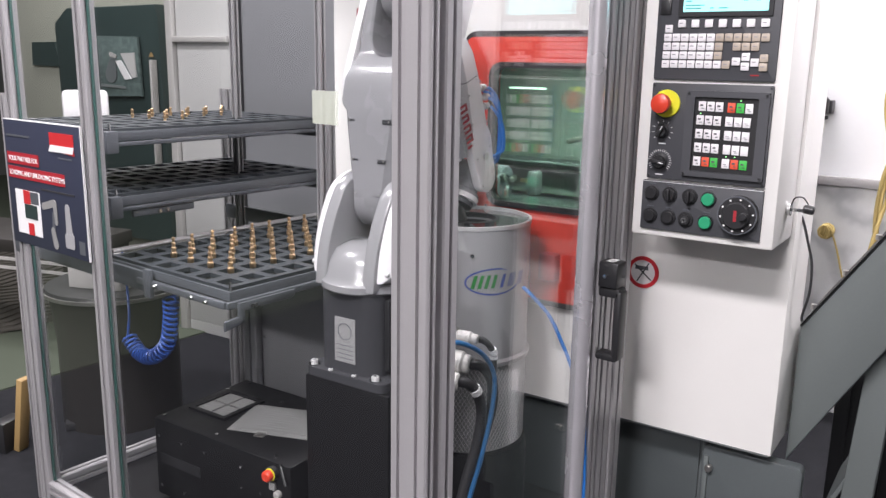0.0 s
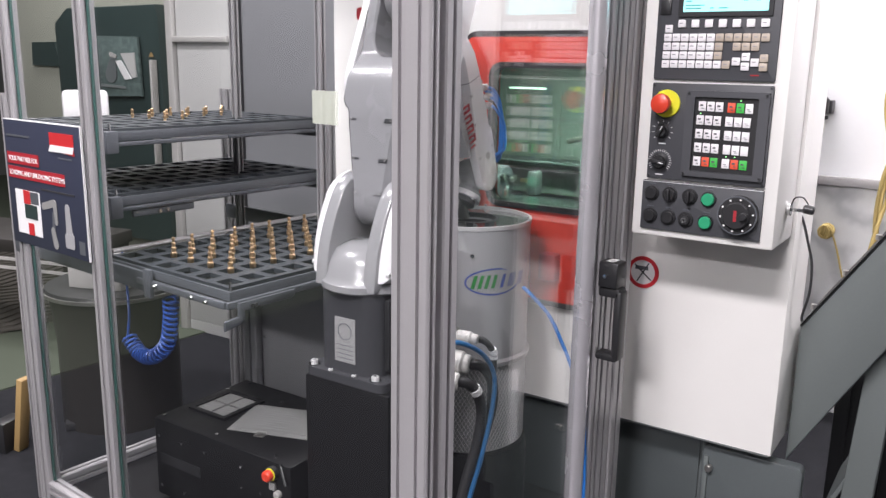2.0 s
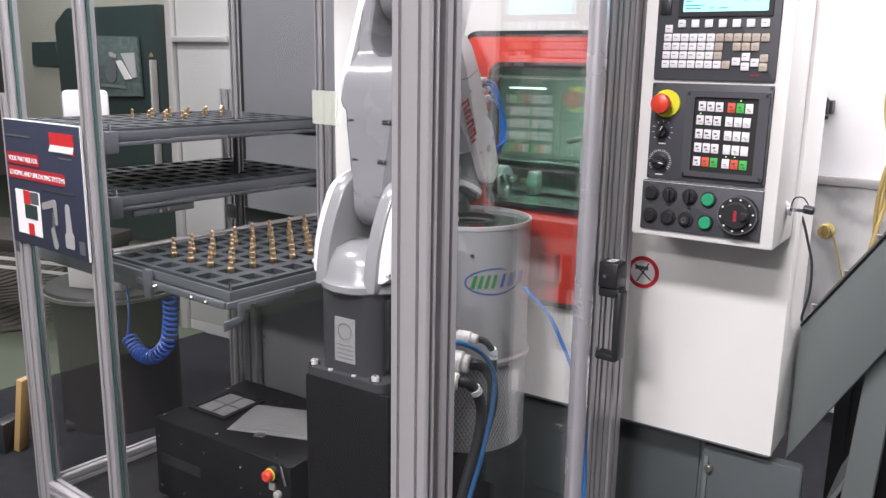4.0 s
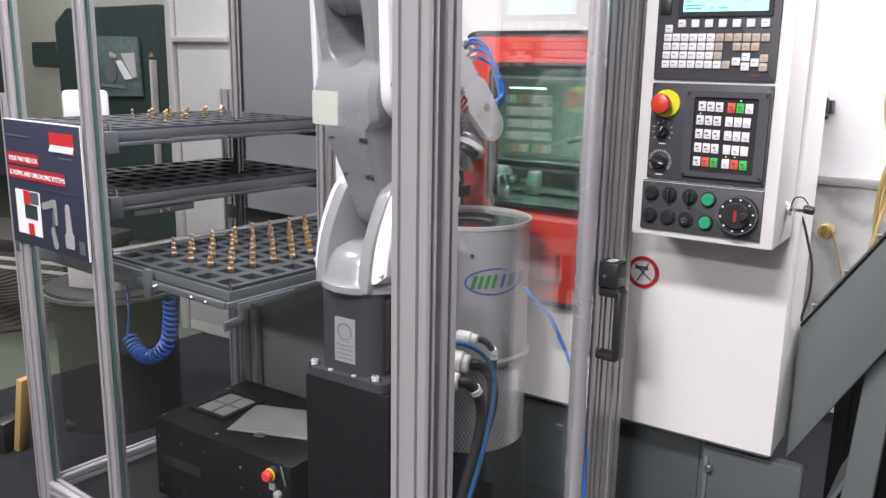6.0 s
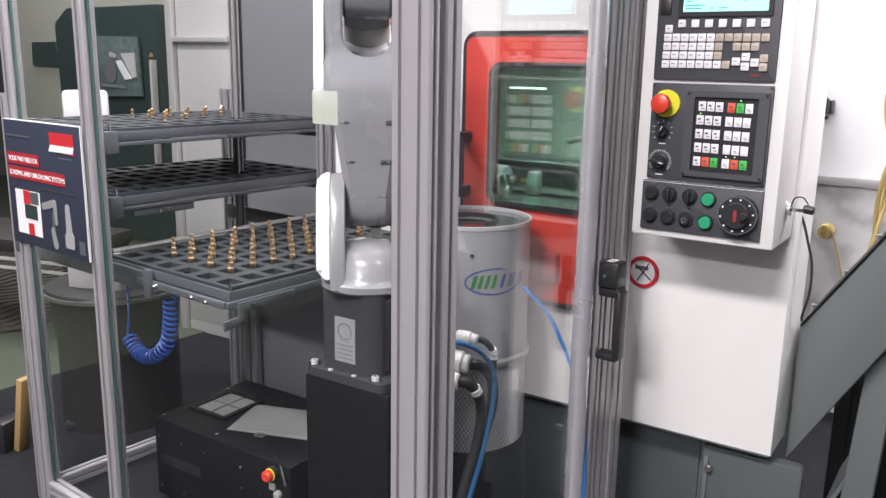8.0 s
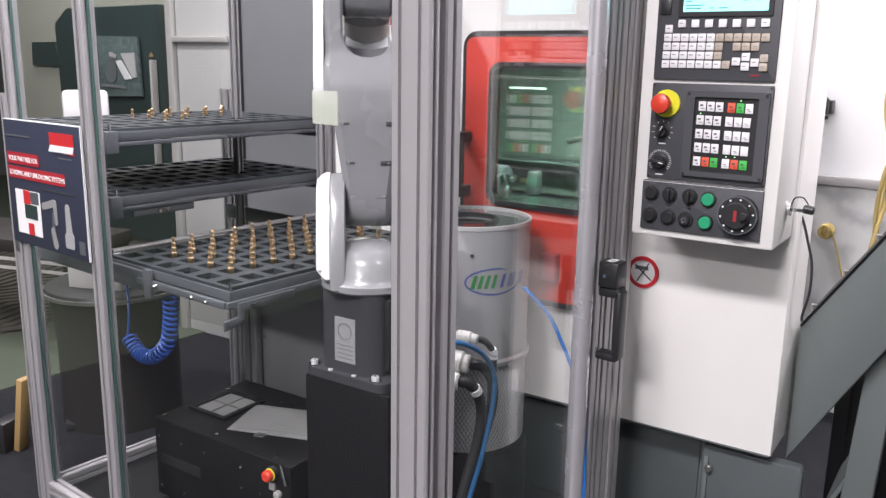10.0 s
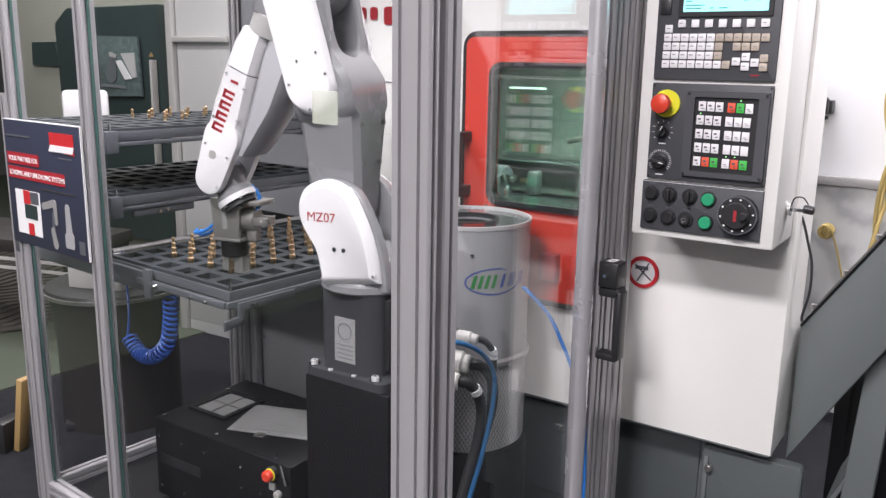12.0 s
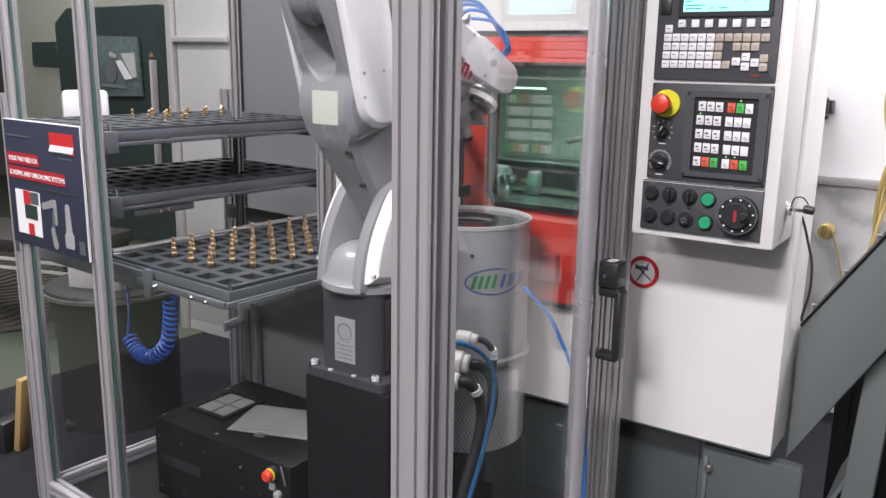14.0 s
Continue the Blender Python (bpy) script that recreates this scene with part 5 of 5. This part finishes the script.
    part("air_hose", hose, BLUE, g, "blue air hose loops")
    hose = tube([(0.030, 0.028, -0.055), (0.048, 0.030, -0.070), (0.068, 0.028, -0.078), (0.088, 0.020, -0.082), (0.098, 0.0, -0.080)], 0.0034, 8)
    tube([(0.030, 0.020, -0.062), (0.048, 0.020, -0.078), (0.068, 0.018, -0.086), (0.086, 0.008, -0.088), (0.095, -0.01, -0.084)], 0.0034, 8, hose)
    part("air_hose", hose, BLUE, g, "blue air hoses")
    return t, tur, arm, fore, wr, g


def prism_up(outline, z0, z1):
    return loft([[(x, y, z) for x, y in outline] for z in (z0, z1)])


def rounded_path(pts, steps=3):
    """Rounds the upper run of a closed outline and keeps its two foot corners."""
    path = smooth_path([(x, 0, z) for x, z in pts], steps)
    return [(p.x, p.z) for p in path]


def arm_half(s):
    rings = []
    for z in [-0.056, -0.05, -0.04, -0.025, 0.0, 0.03, 0.06, 0.10, 0.14, 0.165, 0.172, 0.185, 0.20, 0.23, 0.26, 0.274, 0.276, 0.28, 0.286, 0.295, 0.31, 0.328, 0.36, 0.40, 0.44, 0.465, 0.48, 0.488]:
        xr = -0.056 if z > 0 else -math.sqrt(max(0.0572 ** 2 - z * z, 1e-5))
        xf = -xr
        if z > 0:
            xr = -0.056 - 0.032 * min(1, z / 0.16)
            xf = 0.056 - 0.014 * min(1, z / 0.14)
        if z > 0.30:
            k = (z - 0.30) / 0.19
            xr, xf = -0.088 + 0.05 * k * k, 0.042 + 0.02 * k
        if z > 0.235:
            xr = max(xr, -0.088 + 0.030 * min(1, (z - 0.235) / 0.05))
        if z > 0.46:
            xr, xf = xr + (z - 0.46) * 1.2, xf - (z - 0.46) * 0.8
        w = 0.0455 + 0.0225 * min(1, max(0, z / 0.16)) if z < 0.168 else min(0.085, 0.068 + (z - 0.168) * 2.4)
        i = 0.0
        if z > 0.275:
            i = 0.050 if z > 0.325 else 0.050 * math.sqrt(max(0, 1 - ((0.325 - z) / 0.05) ** 2))
        c = min(0.012, w * 0.3, (w - i) * 0.35)
        e = 0.004 if i > 0 else 0.0004
        d = 0.004 if i > 0 else 0.0
        rings.append([(xr + d, i * s, z), (xf - d, i * s, z), (xf, (i + e) * s, z), (xf, (w - c) * s, z), (xf - c, w * s, z), (xr + c, w * s, z), (xr, (w - c) * s, z), (xr, (i + e) * s, z)])
    return loft(rings)


# ---- cables and hoses at the robot ----
def robot_cables():
    defs = (
        (CONNECTOR, 0.022, [(-1.00, 1.150, 0.665), (-0.905, 1.190, 0.655)], "plug"),
        (CONNECTOR, 0.024, [(-1.00, 1.190, 0.690), (-0.905, 1.226, 0.680)], "plug"),
        (CONNECTOR, 0.013, [(-0.93, 1.232, 0.730), (-0.90, 1.244, 0.727)], "plug"),
    )
    t = thing("robot_cables", pose(-1.04, 1.21, 0.68), "black robot cables with grey plug shells", "cables")
    off = pose(1.04, -1.21, -0.68)

    def add(name, bm, mat, parent=t, label=""):
        bmesh.ops.transform(bm, matrix=off, verts=bm.verts)
        return part(name, bm, mat, parent, label)

    for mat, r, (a, b), n in defs:
        a, b = Vector(a), Vector(b)
        d = (b - a).normalized()
        bm = rod(a, b, r, 20, None, 0.004)
        rod(b - d * 0.006, b + d * 0.012, r * 0.8, 20, bm, 0.003)
        rod(a + d * 0.018, a + d * 0.024, r * 1.05, 20, bm, 0.001)
        add("plug_shell", bm, mat, t, "pale grey plug shell")
    add("plug_housing", box(-1.03, 1.205, 0.715, -0.93, 1.245, 0.745, 0.004), STEEL, t, "metal plug housing")
    add("socket_plate", box(-1.02, 1.19, 0.745, -0.955, 1.235, 0.82, 0.003), BLACK, t)
    add("cable", tube([(-0.905, 1.192, 0.655), (-0.892, 1.225, 0.642), (-0.888, 1.255, 0.605), (-0.890, 1.268, 0.56), (-0.895, 1.262, 0.50), (-0.905, 1.24, 0.42), (-0.915, 1.215, 0.30), (-0.92, 1.20, 0.19)], 0.011, 12), CABLE, t, "thick black cable")
    add("cable", tube([(-0.898, 1.246, 0.727), (-0.890, 1.275, 0.715), (-0.887, 1.298, 0.685), (-0.888, 1.302, 0.64), (-0.890, 1.298, 0.58), (-0.90, 1.27, 0.48), (-0.91, 1.24, 0.36), (-0.915, 1.22, 0.19)], 0.0065, 10), CABLE, t)
    add("cable", tube([(-0.905, 1.226, 0.680), (-0.888, 1.262, 0.668), (-0.884, 1.292, 0.63), (-0.886, 1.298, 0.575), (-0.892, 1.28, 0.51), (-0.90, 1.255, 0.43), (-0.91, 1.23, 0.32), (-0.92, 1.215, 0.19)], 0.011, 10), CABLE, t)
    for p, q, r in (((-0.888, 1.238, 0.630), (-0.887, 1.246, 0.619), 0.0125), ((-0.886, 1.294, 0.695), (-0.885, 1.299, 0.684), 0.008), ((-0.886, 1.299, 0.680), (-0.886, 1.300, 0.674), 0.008)):
        add("cable_marker", rod(p, q, r, 14), INK_WHITE, t)
    bm = tube([(-0.93, 1.125, 0.742), (-0.90, 1.14, 0.748), (-0.878, 1.19, 0.735), (-0.873, 1.25, 0.695), (-0.873, 1.285, 0.64), (-0.873, 1.278, 0.57), (-0.873, 1.245, 0.48), (-0.875, 1.21, 0.40), (-0.875, 1.18, 0.30), (-0.875, 1.165, 0.19)], 0.0048, 10)
    solid("air_hose", bm, BLUE_DEEP, pose(0, 0, 0), "blue air hose running down beside the robot base", "air hose")
    bm = tube([(-0.92, 1.45, 0.785), (-0.905, 1.455, 0.772), (-0.872, 1.482, 0.724), (-0.838, 1.482, 0.672), (-0.802, 1.474, 0.615), (-0.772, 1.470, 0.54), (-0.760, 1.468, 0.40), (-0.760, 1.468, 0.19)], 0.004, 10)
    solid("air_hose", bm, BLUE, pose(0, 0, 0), "pale blue air hose bowing out from the drum", "air hose")


# ---- far side of the hall ----
def far_things():
    t = thing("far_machine", pose(-4.0, 2.35, 0, 0, 0, 8), "beige and dark green machining centre with a window", "machine tool")
    part("cabinet", box(-1.3, 0.3, 0.0, 1.1, 1.6, 2.6, 0.01), FAR_BEIGE, t)
    part("door_surround", prism([(-0.60, 0.25), (-0.70, 0.95), (-0.71, 1.42), (-0.60, 1.50), (0.10, 1.51), (0.13, 1.46), (0.15, 0.25)], 0.10, 0.012, None, pose(0, 0.2, 0)), FAR_GREEN, t, "dark green door surround")
    w = part("window", prism([(-0.30, 1.03), (-0.315, 1.35), (0.0, 1.345), (0.01, 1.04)], 0.02, 0.004, None, pose(0, 0.17, 0)), FAR_WINDOW, t, "work-room window")
    # White strip stands for a slanting reflection in the window.
    part("work_light", prism([(-0.10, 1.125), (-0.165, 1.22), (-0.125, 1.225), (-0.05, 1.13)], 0.008, 0, None, pose(0, 0.16, 0)), INK_WHITE, w)
    # Pale patch paints a bright square reflection on the pane.
    part("inner_sheet", prism([(-0.125, 1.26), (-0.02, 1.265), (-0.012, 1.14), (-0.045, 1.135)], 0.006, 0, None, pose(0, 0.163, 0)), CABINET, w)
    part("spindle_head", prism(stadium(-0.21, 1.15, 0.045, -0.19, 1.22, 0.025), 0.006, 0, None, pose(0, 0.163, 0)), BASE_GREY, w)
    part("tool_clamp", prism(stadium(-0.165, 1.245, 0.010, -0.20, 1.255, 0.012), 0.004, 0, None, pose(0, 0.160, 0)), CONNECTOR, w)
    part("table_edge", prism([(-0.295, 1.085), (-0.10, 1.075), (-0.10, 1.09), (-0.295, 1.10)], 0.004, 0, None, pose(0, 0.162, 0)), CONVEYOR, w)
    part("side_rail", box(0.105, 0.15, 0.6, 0.120, 0.19, 1.23, 0.003), CONNECTOR, t)
    part("vent", prism([(-1.06, 1.185), (-1.05, 1.318), (-0.84, 1.32), (-0.80, 1.18)], 0.02, 0, None, pose(0, 0.285, 0)), FAR_GREEN, t)
    part("warning_mark", prism([(0.06, 1.245), (0.095, 1.245), (0.078, 1.27)], 0.004, 0, None, pose(0, 0.19, 0)), WOOD, t)
    m = thing("screen_stand", pose(-2.63, 1.446, 0, 0, 0, 61), "white monitor seen from behind on a stand", "monitor")
    part("shell", box(-0.070, -0.025, 1.0, 0.070, 0.025, 1.138, 0.015), ROBOT_WHITE, m)
    part("stand", box(-0.02, -0.01, 0.03, 0.02, 0.02, 1.02, 0.004), BLACK, m)
    part("foot", box(-0.14, -0.1, 0, 0.14, 0.1, 0.03, 0.006), BLACK, m)
    d = thing("display_cabinet", pose(-2.95, 2.25, 0, 0, 0, 7), "white display cabinet with a grey shelf edge", "cabinet")
    part("carcass", box(-0.285, 0.0, 0.05, 0.045, 0.5, 2.4, 0.005), CABINET, d)
    part("upright", box(-0.33, -0.02, 0.0, -0.29, 0.03, 2.4, 0.003), CONNECTOR, d)
    part("shelf_edge", box(-0.285, -0.03, 1.31, 0.045, -0.002, 1.335, 0.003), CONNECTOR, d)
    part("plinth", box(-0.285, 0.0, 0.0, 0.045, 0.48, 0.05), CABINET, d)
    q = thing("partition", pose(-2.95, 2.27, 0, 0, 0, 7), "grey partition board standing behind the rack", "partition")
    part("board", box(0.06, 0.0, 0.0, 1.0, 0.04, 2.4, 0.004), PARTITION, q)
    part("edge_post", box(0.05, -0.03, 0.0, 0.085, 0.0, 2.4, 0.003), BLACK, q)
    b = thing("round_table", pose(-2.62, 1.50, 0), "dark round table with a draped skirt", "table")
    part("skirt", turned([(0.0, 0), (0.20, 0), (0.20, 0.3), (0.215, 0.46), (0.0, 0.46)], 32), TABLE_DARK, b)
    part("top", turned([(0.0, 0.46), (0.225, 0.46), (0.232, 0.47), (0.225, 0.485), (0.0, 0.485)], 40), BLACK, b, "glossy dark top")
    part("top_edge", ring_band(0.226, 0.236, 0.012, pose(0, 0, 0.463), 48), STEEL, b)
    c = thing("brochure_box", pose(-2.60, 1.46, 0.485, 0, 0, 25), "pale cardboard box standing on the round table", "box")
    part("carton", box(-0.10, -0.07, 0, 0.10, 0.07, 0.10, 0.003), CONNECTOR, c)
    k = thing("bench", pose(-3.9, 1.75, 0, 0, 0, 20), "dark low bench with pale edge strips", "bench")
    part("seat", box(-0.5, -0.2, 0.4, 0.5, 0.2, 0.46, 0.01), TABLE_DARK, k)
    for z in (0.33, 0.37):
        part("edge_strip", box(-0.5, -0.212, z, 0.5, -0.202, z + 0.012), CONNECTOR, k)
    for x in (-0.46, 0.46):
        part("leg", box(x - 0.03, -0.18, 0, x + 0.03, 0.18, 0.4, 0.004), TABLE_DARK, k)
    wd = thing("timber_wedge", pose(-2.60, 1.12, 0, 0, 0, 20), "pale timber board leaning upright on a dark block", "timber")
    part("board", join(None, box(-0.010, -0.02, 0.0, 0.012, 0.02, 0.25, 0.002), pose(0, 0, 0.003, 0, 9, 0)), WOOD, wd)
    part("block", box(-0.07, -0.045, 0.0, -0.018, 0.045, 0.10, 0.003), BLACK, wd)
    f = tube([(-2.55, 1.35, 0.006), (-2.45, 1.38, 0.006), (-2.38, 1.32, 0.006), (-2.3, 1.36, 0.006), (-2.2, 1.45, 0.006)], 0.004, 6)
    solid("floor_cable", f, CONNECTOR, pose(0, 0, 0), "thin pale cable lying on the carpet", "cable")
    # beside the booth wall
    r = thing("rope_coil", MACHINE @ pose(0.163, 1.20, -0.136), "yellow rope wound into a knot with a loose end", "rope")
    pts = [(0.021 * math.cos(a * 1.7) * math.cos(a * 0.37), 0.016 * math.sin(a * 0.9), 0.021 * math.sin(a * 1.7)) for a in [k * 0.35 for k in range(90)]]
    part("knot", tube(pts, 0.004, 6, None, 0), ROPE, r)
    part("loose_end", tube([(0.01, 0, 0.01), (0.028, 0, -0.03), (0.05, 0, -0.10), (0.08, 0, -0.22), (0.09, 0, -0.37), (0.09, 0, -0.59)], 0.0035, 6), ROPE, r)
    h = thing("hose_bundle", MACHINE @ pose(0.33, 1.16, 0.0), "tangle of pale yellow cords hanging by the wall", "cords")
    rng = random.Random(8)
    for k in range(7):
        x = rng.uniform(-0.02, 0.1)
        pts = [(x + rng.uniform(-0.05, 0.05), rng.uniform(-0.04, 0.04), 0.5 - j * 0.22) for j in range(5)] + [(x, 0, -0.745)]
        part("cord", tube(pts, 0.006, 6), ROPE, h)
    v = thing("wall_valve", MACHINE @ pose(0.118, 1.18, 0.25), "black hose valve with a clear hose on the wall", "valve")
    part("body", rod((0, 0, -0.022), (0, 0, 0.030), 0.014, 16, None, 0.006), BLACK, v)
    part("lever", box(-0.012, -0.022, -0.036, 0.018, -0.008, -0.024, 0.003), BLACK, v)
    part("bracket", box(-0.02, 0.02, -0.02, 0.02, 0.069, 0.02, 0.003), BLACK, v)
    part("clear_hose", tube([(0, 0, -0.03), (0.0, 0, -0.08), (-0.010, 0, -0.15), (-0.035, 0, -0.23)], 0.0075, 8), CONNECTOR, v)
    g = thing("black_curtain", MACHINE @ pose(0.33, 0.55, -MZ), "black ribbed fabric panel behind the conveyor", "curtain")
    for k in range(26):
        part("fold", box(k * 0.03, (k % 2) * 0.008, ZF, k * 0.03 + 0.034, 0.006 + (k % 2) * 0.008, 0.66, 0.002), BLACK, g)


FAR_WINDOW = material("pale_reflecting_window", (0.17, 0.23, 0.22), 0.25, 0, 0.4, 6, 0, 0.2)


# ---- joint angles over time: seconds, degrees ----
TURN = [(0, 93.0), (1.5, 94.0), (3.2, 94.5), (5.3, 92.5), (5.8, 88.0), (6.5, 85.5), (6.8, 88.5), (7.0, 96.5), (7.1, 100.5), (7.2, 102), (7.3, 109), (7.4, 126), (7.5, 139), (7.6, 154), (7.7, 159), (7.8, 145), (7.9, 137), (8.0, 134), (8.2, 131), (10.3, 135), (10.5, 150), (10.6, 158), (10.7, 167), (10.8, 180), (11.0, 197), (12.9, 196.5), (13.1, 192), (13.2, 186), (13.3, 173), (13.4, 158), (13.5, 133), (13.6, 115), (13.7, 101.5), (13.8, 86.5), (14.0, 79.5)]
LEAN = [(0, 13.2), (1.5, 15.0), (3.2, 15.5), (5.3, 2.0), (5.8, -8.0), (6.5, -11.0), (6.8, -11.0), (7.1, -10.5), (7.4, 2.0), (7.7, 6.0), (8.0, 10.0), (8.2, 10.0), (10.3, 8.0), (10.5, 6.4), (10.7, 3.4), (11.0, -0.6), (11.4, 4.4), (12.0, 8.9), (12.75, 9.7), (12.9, 7.4), (13.0, 2.4), (13.1, -0.1), (13.4, -5.0), (13.8, -17.5), (14.0, -20.0)]
DIP = [(0, 68.2), (1.5, 67.3), (3.2, 66.8), (5.3, 53.4), (5.8, 46), (6.5, 42), (6.8, 40), (7.0, 37), (7.1, 40), (7.4, 56), (7.7, 43.5), (8.0, 60), (8.2, 62), (10.3, 52), (10.5, 42.4), (10.7, 39.2), (10.8, 43.5), (11.0, 53), (11.4, 61), (12.0, 65.8), (12.75, 66.6), (12.9, 64.1), (13.0, 54.5), (13.1, 49.3), (13.4, 38), (13.8, 28), (14.0, 26)]
FLIP = [(0, 180), (6.7, 180), (6.9, 150), (7.1, 100), (7.3, 50), (7.6, 0), (13.4, 0), (13.6, 70), (13.8, 170), (14.0, 180)]


def at_time(keys, t):
    """Smooth, never overshooting interpolation of (time, value) pairs."""
    n = len(keys)
    for i in range(n - 1):
        (t0, v0), (t1, v1) = keys[i], keys[i + 1]
        if t <= t1 or i == n - 2:
            def slope(k):
                if k <= 0 or k >= n - 1:
                    return 0.0
                a = (keys[k][1] - keys[k - 1][1]) / (keys[k][0] - keys[k - 1][0])
                b = (keys[k + 1][1] - keys[k][1]) / (keys[k + 1][0] - keys[k][0])
                return 0.0 if a * b <= 0 else 2 * a * b / (a + b)
            h = t1 - t0
            s = min(max((t - t0) / h, 0), 1)
            return v0 * (2 * s ** 3 - 3 * s * s + 1) + h * slope(i) * (s ** 3 - 2 * s * s + s) + v1 * (3 * s * s - 2 * s ** 3) + h * slope(i + 1) * (s ** 3 - s * s)


def poses(t):
    turn, lean, dip = at_time(TURN, t), at_time(LEAN, t), at_time(DIP, t)
    m1 = pose(0, 0, 0, 0, 0, turn)
    m2 = m1 @ pose(J2X, 0, J2Z, 0, lean, 0)
    m3 = m2 @ pose(0, 0, A2, 0, dip - lean, 0)
    m5 = m3 @ pose(D4, 0, A3, 0, BEND - dip, 0)
    m6 = m5 @ pose(0, 0, -TOOL, 0, 0, at_time(FLIP, t)) @ pose(0, 0, 0, 0, -BEND, 0) @ pose(0.038, -0.022, 0.014)
    return m1, m2, m3, m5, m6


def motions():
    robot_thing, *moving = ARM
    times = [k / 10 for k in range(141)]
    still = [t for t in times if not (0.05 < t < 3.1 and round(t * 10) % 5)]
    table = [(t, poses(t)) for t in still]
    for k, ob in enumerate(moving):
        walk(ob, [(t, m[k]) for t, m in table])
    # the fitting that the gripper lifts out of the tray and carries away
    stand, bit = pose(RX, RY, RZ), RACK[0]
    rest = bit.matrix_basis.copy()
    held = (stand @ poses(12.8)[4]).inverted() @ rest
    walk(bit, [(0.0, rest), (12.0, rest), (12.7, rest)] + [(t, stand @ m[4] @ held) for t, m in table if t > 12.75])


hall()
lathe()
chip_conveyor()
control_panel()
hanging_cable()
enclosure()
poster()
glass_label()
rack()
coil_hose()
controller()
pedestal()
drum()
robot_cables()
far_things()
ARM = robot()
motions()
